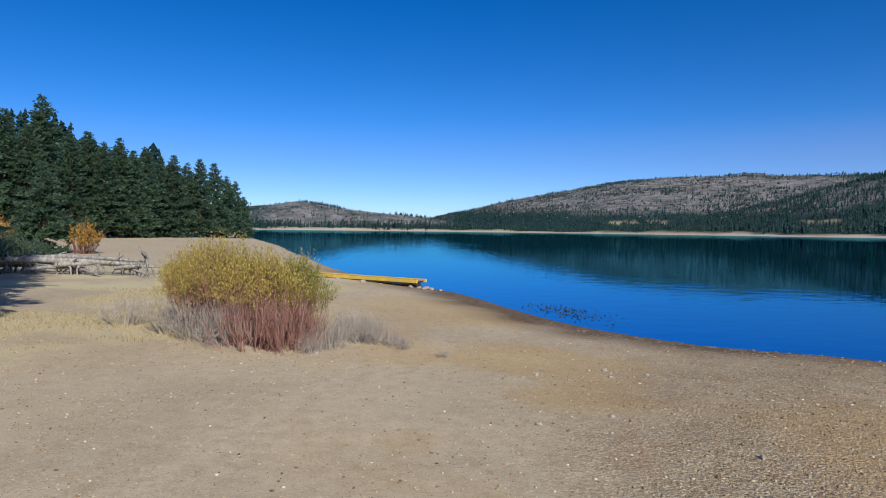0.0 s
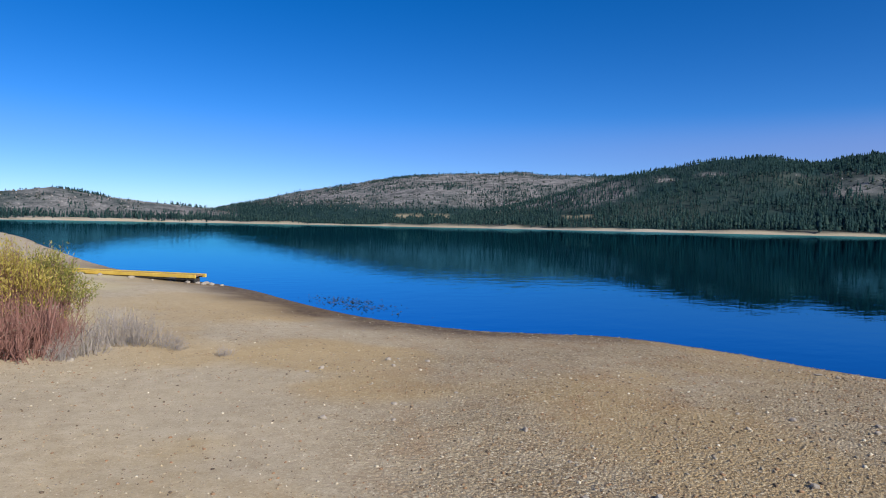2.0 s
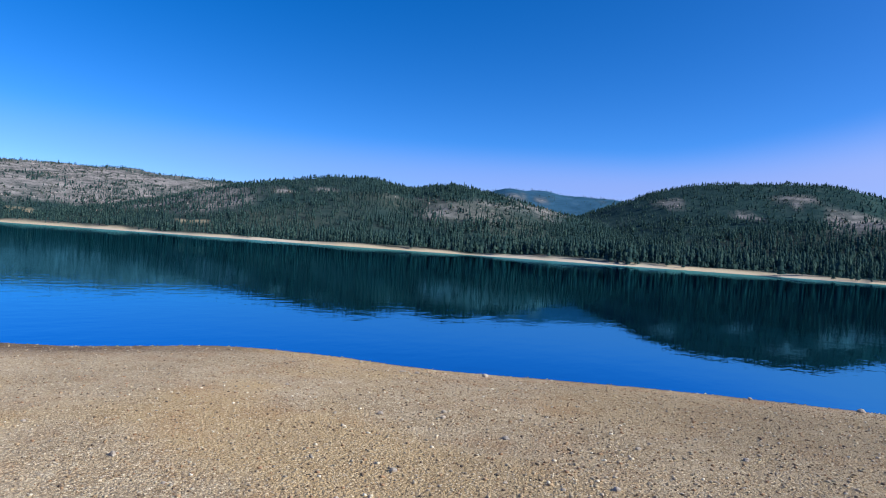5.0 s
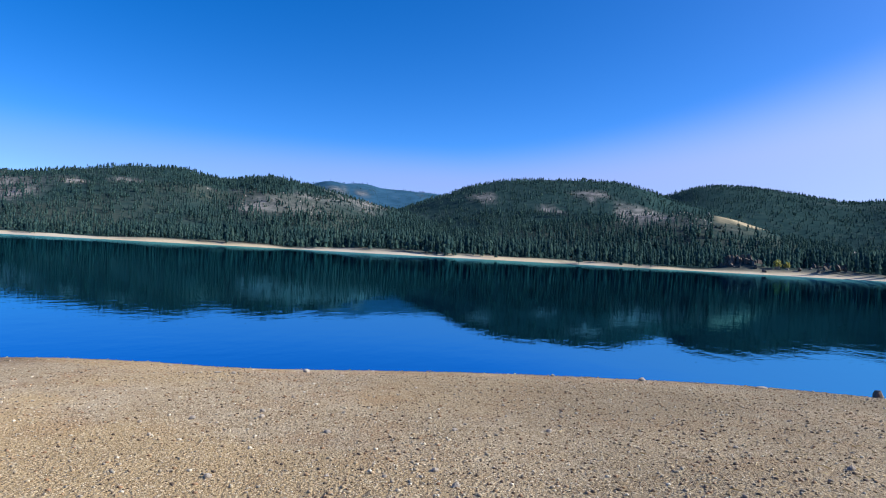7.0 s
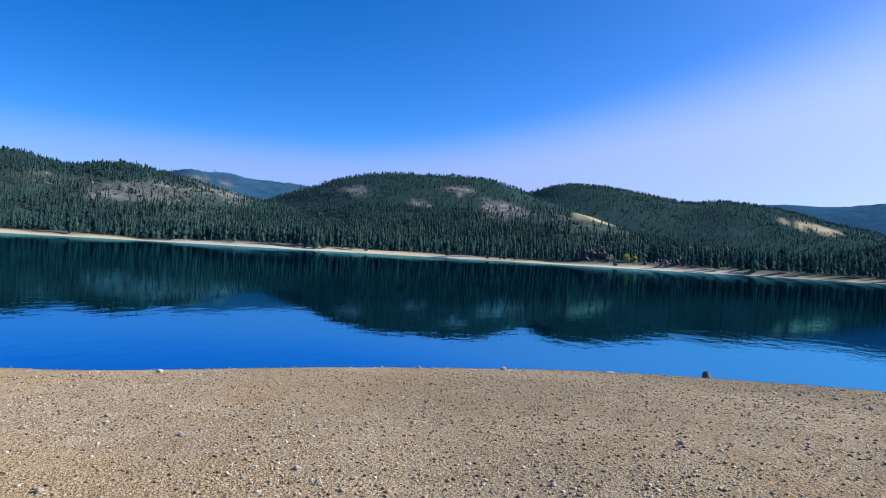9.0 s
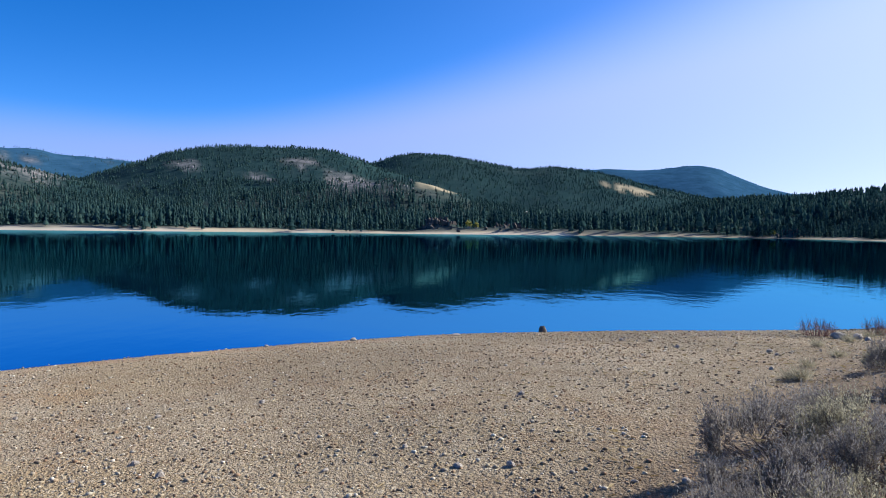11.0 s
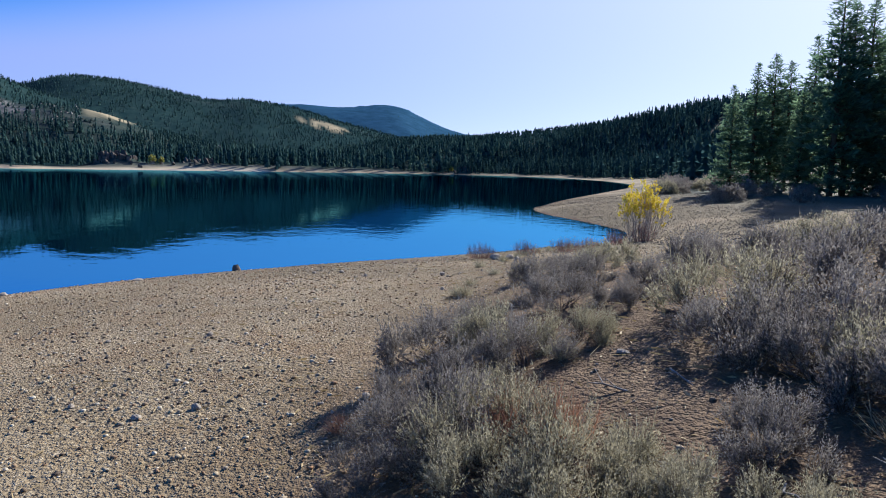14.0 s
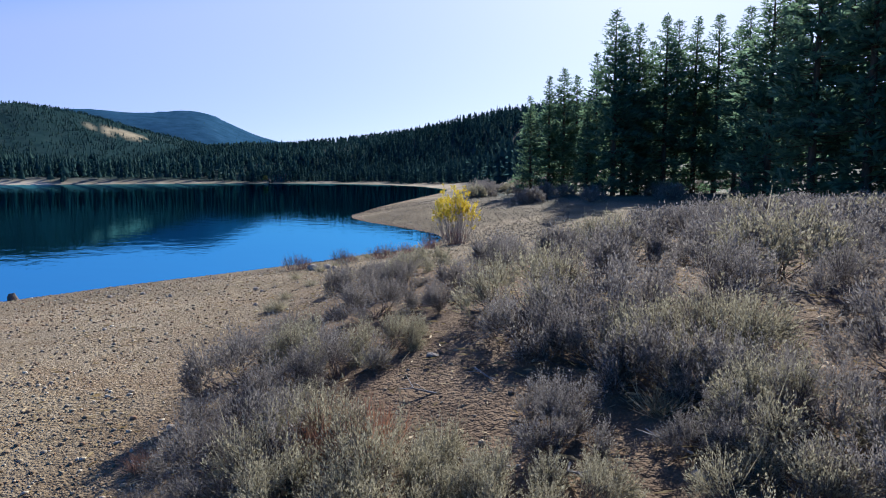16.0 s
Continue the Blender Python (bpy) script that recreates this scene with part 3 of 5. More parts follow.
# ---- conifers ----
def far_tree_shape(layers, sides, gen, stem=True):
    """Vertices and triangles of a slim conifer of height 1, in ragged tiers."""
    vs, fs = [], []
    for k in range(layers):
        lo, hi = 0.10 + 0.86 * k / layers, min(1.0, 0.10 + 0.86 * (k + 1.5) / layers)
        wide = (0.165 - 0.13 * (k / layers) ** 1.3) * gen.uniform(0.8, 1.2)
        base = len(vs)
        vs.append((gen.normal(0, 0.006), gen.normal(0, 0.006), hi))
        off = gen.uniform(0, 6.28)
        for s in range(sides):
            t = off + 6.2832 * s / sides
            w = wide * gen.uniform(0.4, 1.45) * (1 if s % 2 else 0.72)
            vs.append((w * math.cos(t), w * math.sin(t), lo + gen.uniform(-0.03, 0.03)))
        fs += [(base, base + 1 + s, base + 1 + (s + 1) % sides) for s in range(sides)]
    b = len(vs)
    if not stem:
        return np.array(vs), np.array(fs)
    for s in range(3):
        vs.append((0.012 * math.cos(2.1 * s), 0.012 * math.sin(2.1 * s), -0.03))
    vs.append((0, 0, 0.4))
    fs += [(b, b + 1, b + 3), (b + 1, b + 2, b + 3), (b + 2, b, b + 3)]
    return np.array(vs), np.array(fs)


def joined(shapes, places, heights, gen, fat=(0.8, 1.25)):
    """Many copies of a few shapes in one array of vertices and triangles."""
    vs, fs, base = [], [], 0
    pick = gen.integers(0, len(shapes), len(places))
    for k, (sv, sf) in enumerate(shapes):
        sel = np.where(pick == k)[0]
        if not len(sel):
            continue
        t, h, w = gen.uniform(0, 6.28, len(sel)), heights[sel], gen.uniform(*fat, len(sel))
        c, s = np.cos(t)[:, None], np.sin(t)[:, None]
        x = (sv[None, :, 0] * c - sv[None, :, 1] * s) * (h * w)[:, None] + places[sel, 0][:, None]
        y = (sv[None, :, 0] * s + sv[None, :, 1] * c) * (h * w)[:, None] + places[sel, 1][:, None]
        z = sv[None, :, 2] * h[:, None] + places[sel, 2][:, None]
        vs.append(np.stack([x, y, z], -1).reshape(-1, 3))
        fs.append((sf[None] + (np.arange(len(sel)) * len(sv))[:, None, None] + base).reshape(-1, 3))
        base += len(sel) * len(sv)
    return np.concatenate(vs), np.concatenate(fs)


def scatter(gen, count, a0, a1, r0, r1):
    a, r = np.radians(gen.uniform(a0, a1, count)), np.sqrt(gen.uniform(r0 * r0, r1 * r1, count))
    return r * np.sin(a), r * np.cos(a)


def build_forests():
    gen = np.random.default_rng(3)
    fine = [far_tree_shape(4, 5, gen) for _ in range(8)]
    ragged = [far_tree_shape(15, 7, gen) for _ in range(6)]
    medium = [far_tree_shape(7, 5, gen) for _ in range(8)]
    plain = [far_tree_shape(2, 4, gen, False) for _ in range(8)]
    bands = (
        ("shore_forest", "dense dark green conifer forest along the far shore", 25000, -14, 128, 370, 760, fine),
        ("hill_forest", "dark conifers scattered over the dry hills", 78000, -16, 128, 640, 1500, plain),
        ("ridge_forest", "distant conifers on the back ridges", 9000, 46, 128, 1450, 2700, plain),
        ("east_forest", "shaded conifer forest on a rising slope", 11000, 122, 178, 62, 420, medium),
        ("west_forest", "sunlit conifer forest climbing a hill", 2600, -62, -12, 112, 290, ragged),
        ("saddle_forest", "conifers along a low saddle between the hills", 4200, 114, 146, 500, 830, plain),
    )
    for name, label, count, a0, a1, r0, r1, shapes in bands:
        x, y = scatter(gen, count, a0, a1, r0, r1)
        z, d, a, r, hills = land(x, y)
        clump = fbm(x / 60, y / 60, 31, 3)
        chance = np.ones(count)
        high = np.degrees(np.arctan2(z - 2.1, r))
        if name in ("shore_forest", "hill_forest"):
            bald = smooth_step(a, 3, 12) * smooth_step(-a, -42, -32) * smooth_step(high, 1.3, 2.4)
            chance *= 1 - bald * (0.95 - 0.75 * smooth_step(clump, 0.15, 0.7) - 0.2 * smooth_step(high, 3.6, 4.1) - 0.8 * smooth_step(a, 23, 32) * smooth_step(-high, -3.9, -3.3))
            west = smooth_step(-a, -4, 0) * smooth_step(high, 0.45, 0.8)
            chance *= 1 - 0.97 * west * smooth_step(-clump, -0.6, -0.25)
            scar = smooth_step(a, 52, 54.5) * smooth_step(-a, -66.5, -64) * smooth_step(high, 2.6, 3.0) * smooth_step(-high, -4.5, -4.1)
            chance *= 1 - 0.85 * scar
            spur = (np.abs(a - 91) < 5) * smooth_step(high, 2.6, 3.2) * (r < 800)
            chance *= 1 - 0.6 * spur
            chance *= 1 - 0.85 * rock_patches(a, high)
            chance *= ~meadow(a, r, high)
            chance *= np.where((a > 93.8) & (a < 99.5) & (r > 560) & (r < 830) & (high > 2.5), 0.12, 1)
            chance *= 0.55 + 0.45 * smooth_step(clump, -0.6, 0.0)
            gap = ((np.abs(a - 99.5) < 1.6) & (r < 430)) | ((np.abs(a - 95.9) < 1.7) & (r < 436)) | ((np.abs(a - 102.2) < 1.6) & (r < 434) & (gen.random(count) < 0.7))
            chance *= ~gap
            chance *= np.where(r < 440, 0.75, 1)
        if name == "ridge_forest":
            chance *= ~meadow(a, r, high)
            chance *= np.where((a > 109) & (r > 1900), 0.12, 1)
        edge = 10 + 8 * fbm(x / 25, y / 25, 33, 2)
        if name == "east_forest":
            edge = 9 + 5 * fbm(x / 25, y / 25, 33, 2)
            chance *= np.where(a > 148, (r > 85), 1) * np.where(r < 110, 0.45, 1)
        if name == "west_forest":
            edge = 16
            chance *= (a < -13.5)
        keep = (gen.random(count) < chance) & (d > edge)
        p = np.stack([x, y, z - 0.15], 1)[keep]
        h = (6 + 9 * gen.random(len(p)) ** 1.3) * ((1.0 - 0.45 * smooth_step(np.hypot(p[:, 0], p[:, 1]), 470, 720)) if r0 < 600 else gen.uniform(0.25, 0.46, len(p)))
        h = h * (0.68 + 0.32 * smooth_step(np.degrees(np.arctan2(p[:, 0], p[:, 1])), 38, 60)) if r0 < 600 else h
        if name == "shore_forest":
            h = h * np.where(np.degrees(np.arctan2(p[:, 0], p[:, 1])) < 6, 1.8, 1.0)
        if name == "west_forest":
            h = gen.uniform(9.5, 16.0, len(p))
        if name == "east_forest":
            h = 3.8 + 4.2 * gen.random(len(p)) ** 1.3
        v, f = joined(shapes, p, h, gen, (1.1, 2.0) if shapes is plain else (0.8, 1.25))
        tagged(new(name, mesh_of(name, v, f, M_FARTREE_HAZED)), label, "forest", kind="stuff")


build_forests()


def build_hill_cover():
    """Low brush and pale boulders that speckle the open slopes."""
    gen = np.random.default_rng(5)
    for name, label, count, material, lo, hi in (("hill_brush", "low dark brush speckling the rocky hills", 60000, M_BRUSH, 0.9, 3.2), ("hill_boulders", "pale weathered boulders on the open hills", 26000, M_HILLROCK, 0.7, 2.6)):
        x, y = scatter(gen, count, -16, 100, 620, 1500)
        z, d, a, r, hills = land(x, y)
        high = np.degrees(np.arctan2(z - 2.1, r))
        bare = smooth_step(a, 3, 9) * smooth_step(-a, -36, -28) * smooth_step(high, 1.0, 1.8) + (a < 4) * smooth_step(high, 0.4, 0.8)
        bare = np.maximum(bare, smooth_step(a, 52, 54) * smooth_step(-a, -67, -64) * smooth_step(high, 2.5, 2.9) * smooth_step(-high, -4.9, -4.4))
        bare = np.maximum(bare, np.maximum(rock_patches(a, high), (np.abs(a - 91) < 5) * smooth_step(high, 2.6, 3.2) * (r < 800)))
        clump = fbm(x / 34, y / 34, 37 if material is M_BRUSH else 38, 4, 0.75)
        keep = (gen.random(count) < bare * smooth_step(clump, -0.25, 0.75) * np.where((a < 4) & (material is M_BRUSH), 0.4, 1.0)) & (d > 20) & ~meadow(a, r, high)
        p = np.stack([x, y, z - 0.1], 1)[keep]
        shapes = []
        for _ in range(6):
            v = np.array([(1, 0, 0), (0.2, 0.9, 0), (-0.9, 0.4, 0), (-0.5, -0.8, 0), (0.5, -0.9, 0), (0.1, 0, 0.9)]) * gen.uniform(0.6, 1.2, (6, 1)) * (0.6, 0.6, 1)
            shapes.append((v, np.array([(0, 1, 5), (1, 2, 5), (2, 3, 5), (3, 4, 5), (4, 0, 5)])))
        v, f = joined(shapes, p, gen.uniform(lo, hi, len(p)), gen)
        tagged(new(name, mesh_of(name, v, f, material)), label, "brush" if material is M_BRUSH else "rock", kind="stuff")


build_hill_cover()


def tube(path, radii, sides=5):
    """A tapered tube along a list of points."""
    path = np.asarray(path, float)
    vs, fs = [], []
    for i, p in enumerate(path):
        ahead = path[min(i + 1, len(path) - 1)] - path[max(i - 1, 0)]
        ahead /= np.linalg.norm(ahead) + 1e-9
        side = np.cross(ahead, (0.3, 0.1, 1) if abs(ahead[2]) < 0.9 else (1, 0, 0))
        side /= np.linalg.norm(side) + 1e-9
        other = np.cross(ahead, side)
        for s in range(sides):
            t = 6.2832 * s / sides
            vs.append(p + radii[i] * (math.cos(t) * side + math.sin(t) * other))
    for i in range(len(path) - 1):
        for s in range(sides):
            a, b = i * sides + s, i * sides + (s + 1) % sides
            fs += [(a, b, b + sides), (a, b + sides, a + sides)]
    return np.array(vs), np.array(fs)


def gather(pieces):
    vs, fs, base = [], [], 0
    for v, f in pieces:
        vs.append(v)
        fs.append(np.asarray(f) + base)
        base += len(v)
    return np.concatenate(vs), np.concatenate(fs)


def blades(points, ways, lengths, widths, gen):
    """A pointed four-cornered leaf at each point, along its way, turned at random: two triangles each."""
    ways = ways / (np.linalg.norm(ways, axis=1, keepdims=True) + 1e-9)
    side = np.cross(ways, gen.normal(size=ways.shape))
    side /= np.linalg.norm(side, axis=1, keepdims=True) + 1e-9
    l, w = lengths[:, None], widths[:, None]
    v = np.stack([points, points + ways * l * 0.45 + side * w, points + ways * l, points + ways * l * 0.45 - side * w], 1).reshape(-1, 3)
    k = 4 * np.arange(len(points))[:, None]
    return v, np.concatenate([k + [0, 1, 2], k + [0, 2, 3]], 1).reshape(-1, 3)


def pine_meshes(tag, tall, gen, bare=0.1, spread=0.2, tufts=5, full=1.0):
    """Trunk and crown of a pine: whorls of drooping limbs that carry tufts of needles."""
    trunk = tube([(0, 0, -0.3), (0.02, 0.01, tall * 0.35), (0.0, 0.03, tall * 0.7), (0.02, 0, tall * 0.98)], [0.016 * tall, 0.012 * tall, 0.007 * tall, 0.01], 8)
    wood, pts, ways, size = [trunk], [], [], []
    z = tall * bare
    grow = max(0.6, tall / 12)
    while z < tall * 0.99:
        u = (z - tall * bare) / (tall * (1 - bare))
        reach = tall * spread * (1 - u) ** 0.78 * (0.7 + 0.3 * min(1, u * 6)) + 0.05
        for k in range(gen.integers(5, 8)):
            t, l = gen.uniform(0, 6.28), reach * gen.uniform(0.45, 1.15)
            out = np.array([math.cos(t), math.sin(t), 0])
            p0 = np.array([0, 0, z + gen.uniform(-0.1, 0.1)])
            rise = 0.45 * u - 0.1 + gen.uniform(-0.12, 0.1)
            tip = p0 + out * l + np.array([0, 0, l * rise])
            midp = p0 + out * l * 0.55 + np.array([0, 0, l * rise * 0.4 - 0.04 * l])
            if l > 0.6:
                wood.append(tube([p0, midp, tip], [0.03 * (1 - u) + 0.008, 0.018, 0.006], 3))
            n = max(2, int(tufts * l / (tall * 0.12) + 1))
            for f in np.linspace(0.3, 1.0, n):
                base = p0 + (midp - p0) * f / 0.55 if f < 0.55 else midp + (tip - midp) * (f - 0.55) / 0.45
                for _ in range(4):
                    pts.append(base + gen.normal(0, 1, 3) * (0.09, 0.09, 0.045) * (0.4 + l * 0.5))
                    ways.append(out * gen.uniform(0.3, 1.1) + gen.normal(0, 0.5, 3) * (1, 1, 0.6) + np.array([0, 0, 0.22]))
                    size.append(min(0.44, 0.14 + 0.22 * reach) * grow)
        z += gen.uniform(0.24, 0.38) * (1.1 - 0.65 * u) * grow
    pts, ways, size = np.array(pts), np.array(ways), np.array(size)
    leaf = blades(pts, ways, size * gen.uniform(0.7, 1.3, len(pts)), size * full * gen.uniform(0.12, 0.22, len(pts)), gen)
    return mesh_of("trunk_" + tag, *gather(wood), M_BARK, True), mesh_of("crown_" + tag, *leaf, M_NEEDLE)


def build_near_trees():
    gen = np.random.default_rng(12)
    slim = [pine_meshes("h", 12.0, gen, 0.03, 0.19, 6, 0.85), pine_meshes("i", 12.0, gen, 0.10, 0.165, 6, 0.85), pine_meshes("j", 12.0, gen, 0.05, 0.20, 6, 0.85), pine_meshes("k", 12.0, gen, 0.15, 0.175, 6, 0.85)]
    dense = [pine_meshes("e", 12.0, gen, 0.03, 0.26, 6, 1.35), pine_meshes("f", 12.0, gen, 0.06, 0.24, 6, 1.35), pine_meshes("g", 12.0, gen, 0.10, 0.25, 6, 1.35)]
    rows = [(a, d, h, "tall dark green pine at the edge of a sunlit grove", "pines at the sand flat") for a, d, h in (
        (-13.9, 120, 6.5), (-14.6, 116, 8.5), (-15.3, 113, 9.0), (-16.3, 111, 10.6), (-17.4, 106, 10.6), (-18.4, 107, 10.0), (-19.4, 102, 10.6), (-20.4, 104, 10.4), (-21.5, 99, 11.0),
        (-22.4, 96, 10.3), (-23.4, 95, 11.5), (-24.5, 92, 10.6), (-25.6, 93, 11.8), (-26.8, 90, 11.0), (-28.6, 96, 15.6), (-29.5, 89, 11.4), (-31.0, 90, 13.0), (-32.6, 86, 12.6), (-34.3, 88, 13.5), (-36.5, 86, 14))]
    rows += [(a, d, h, "tall backlit pine with a dark ragged crown", "pines beyond the sage") for a, d, h in (
        (146.8, 45, 6.8), (148.4, 46, 8.2), (149.6, 47, 8.8), (150.7, 48, 8.4), (151.6, 44, 6.0), (152.3, 45, 9.4), (153.8, 42, 11.3), (154.6, 43, 10.6), (155.7, 44, 10.9), (156.7, 52, 11.0), (157.8, 44, 11.2), (158.7, 46, 11.3),
        (160.1, 45, 11.1), (161.7, 45, 11.2), (163.2, 44, 10.2), (163.9, 40, 10.4), (165.5, 34, 10.4), (167.0, 38, 12.5), (168.5, 31, 11.5), (170.5, 33, 12.5), (172.0, 29, 11.5), (173.5, 32, 12.0), (176.0, 29, 12.0), (179.5, 27, 12.0))]
    for i, (a, d, h, label, group) in enumerate(rows):
        h = h * (1.16 if a < 0 else 1.0)
        x, y = polar(a, d)
        t = thing("pine_tree", label, "tree", (x, y, height(x, y) - 0.05), gen.uniform(0, 6.28), h / 12.0, group)
        trunk, crown = dense[i % 3] if a < 0 else slim[i % 4]
        hold("trunk", trunk, t)
        hold("crown", crown, t)
    for x, y, size in ((-8.9, 9.6, 0.78), (-11.8, 11.2, 0.85), (-7.2, 7.3, 0.9)):
        t = thing("pine_tree", "tall pine that shades the driftwood", "tree", (x, y, height(x, y) - 0.05), x, size, "pines by the driftwood")
        trunk, crown = slim[2] if x > -8 else dense[0]
        hold("trunk", trunk, t)
        hold("crown", crown, t)
    young = pine_meshes("young", 5.2, gen, 0.02, 0.34, 7, 1.5)
    x, y = polar(-28.6, 42.5)
    t = thing("young_pine", "bushy young pine beside orange shrubs", "tree", (x, y, height(x, y)))
    hold("trunk", young[0], t)
    hold("crown", young[1], t)


build_near_trees()


# ---- shrubs ----
def shrub_meshes(tag, gen, tall, wide, stems, leaves, leaf_m, wood_m, long=0.035, broad=0.007, leaf_from=0.35, lean=0.6, twig=0.006, ellipse=(1, 1), forks=2, loose=0.0, stray=0.6, shortest=0.62):
    """Many stems that fan out from a base, forked once, with small leaves along their upper part."""
    wood, pts, ways = [], [], []
    for _ in range(stems):
        t, q = gen.uniform(0, 6.28), math.sqrt(gen.uniform(0, 1))
        foot = np.array([math.cos(t) * q * wide * 0.28 * ellipse[0], math.sin(t) * q * wide * 0.28 * ellipse[1], -0.03])
        reach = np.array([math.cos(t) * wide * 0.5 * q * ellipse[0], math.sin(t) * wide * 0.5 * q * ellipse[1], 0])
        h = tall * gen.uniform(shortest, 1.05) * (1 - 0.35 * q * q)
        tip = reach * gen.uniform(0.8, 1.1) + gen.normal(0, 0.05 * wide, 3) * (1, 1, 0) + np.array([0, 0, h])
        bend = foot + (tip - foot) * 0.5 + np.array([reach[0], reach[1], 0]) * 0.25 * lean + gen.normal(0, 0.03 * wide, 3)
        wood.append(tube([foot, bend, tip], [twig * 1.6, twig, twig * 0.35], 3))
        ends = [(bend, tip)]
        for _ in range(forks):
            e = bend + (tip - bend) * gen.uniform(0.5, 0.95) + gen.normal(0, 0.10 * wide, 3)
            wood.append(tube([bend + (tip - bend) * 0.15, e], [twig * 0.7, twig * 0.3], 3))
            ends.append((bend, e))
        n = max(1, leaves // stems)
        which = gen.integers(0, len(ends), n)
        f = gen.uniform(0, 1, n)
        s = np.array([ends[k][0] for k in which])
        e = np.array([ends[k][1] for k in which])
        low = max(0.0, (leaf_from - 0.5) * 2)
        g = low + f * (1 - low)
        pts.append(s + (e - s) * g[:, None] + gen.normal(0, 1, (n, 3)) * loose)
        ways.append((e - s) / (np.linalg.norm(e - s, axis=1, keepdims=True) + 1e-6) + gen.normal(0, stray, (n, 3)))
    pts, ways = np.concatenate(pts), np.concatenate(ways)
    leaf = blades(pts, ways, gen.uniform(0.6, 1.4, len(pts)) * long, gen.uniform(0.6, 1.4, len(pts)) * broad, gen)
    return mesh_of("stems_" + tag, *gather(wood), wood_m), mesh_of("leaves_" + tag, *leaf, leaf_m)


def sage_meshes(tag, gen, twigs, each, leaf_m, long, broad, thick):
    """A low mound of several leafy lobes, each a burst of fine twigs, on forked woody stems."""
    wood, pts, ways = [], [], []
    lobes = []
    for k in range(18):
        t, q = gen.uniform(0, 6.28), (0.36 if k < 12 else 0.45) * math.sqrt(gen.uniform(0.0 if k < 12 else 0.5, 1))
        lobes.append((np.array([math.cos(t) * q, math.sin(t) * q, gen.uniform(0.10, 0.30) * (1.2 - 2.2 * q) + 0.04 if k < 12 else 0.03]), gen.uniform(0.13, 0.21) if k < 12 else 0.14))
        c = lobes[-1][0]
        for _ in range(3 if k < 12 else 1):
            foot = gen.normal(0, 0.03, 3) * (1, 1, 0) + (0, 0, -0.03)
            wood.append(tube([foot, (foot + c) / 2 + gen.normal(0, 0.03, 3), c + gen.normal(0, 0.03, 3)], [thick * 1.6, thick * 1.2, thick * 0.7], 4))
    for k in range(twigs):
        c, rad = lobes[k % len(lobes)]
        w = gen.normal(0, 0.8, 3) + c * (2.4, 2.4, 0) + (0, 0, 1.15)
        w /= np.linalg.norm(w)
        if w[2] < -0.35:
            w[2] *= -0.5
        a = c + w * rad * gen.uniform(0.1, 0.6)
        e = c + w * rad * gen.uniform(0.95, 1.35) + np.array([0, 0, 0.16 * gen.random() ** 2])
        e[2] = max(e[2], 0.02)
        if k % 3 == 0:
            wood.append(tube([a, e], [thick * 0.6, thick * 0.25], 3))
        f = gen.uniform(0.15, 1.05, each)[:, None]
        pts.append(a + (e - a) * f + gen.normal(0, 0.006, (each, 3)))
        ways.append(np.tile((e - a) / np.linalg.norm(e - a), (each, 1)) + gen.normal(0, 0.33, (each, 3)))
    pts, ways = np.concatenate(pts), np.concatenate(ways)
    leaf = blades(pts, ways, gen.uniform(0.6, 1.4, len(pts)) * long, gen.uniform(0.6, 1.4, len(pts)) * broad, gen)
    # thin dry seed stalks that stand over the mound
    count = 70 if leaf_m is M_SAGE_DULL else 22
    pick = gen.integers(0, 12, count)
    foot = np.array([lobes[k][0] for k in pick]) + gen.normal(0, 0.06, (count, 3))
    rise = np.concatenate([gen.normal(0, 0.22, (count, 2)), np.ones((count, 1))], 1)
    stalk = blades(foot, rise, gen.uniform(0.2, 0.36, count), np.full(count, broad * 0.55), gen)
    return mesh_of("stems_" + tag, *gather(wood), M_TWIG), mesh_of("leaves_" + tag, *gather([leaf, stalk]), leaf_m)


def plant(name, label, category, meshes, x, y, turn, size, group="", parts=("woody_base", "foliage"), sink=0.02):
    t = thing(name, label, category, (x, y, height(x, y) - sink), turn, size, group)
    for part_name, me in zip(parts, meshes):
        hold(part_name, me, t)
    return t


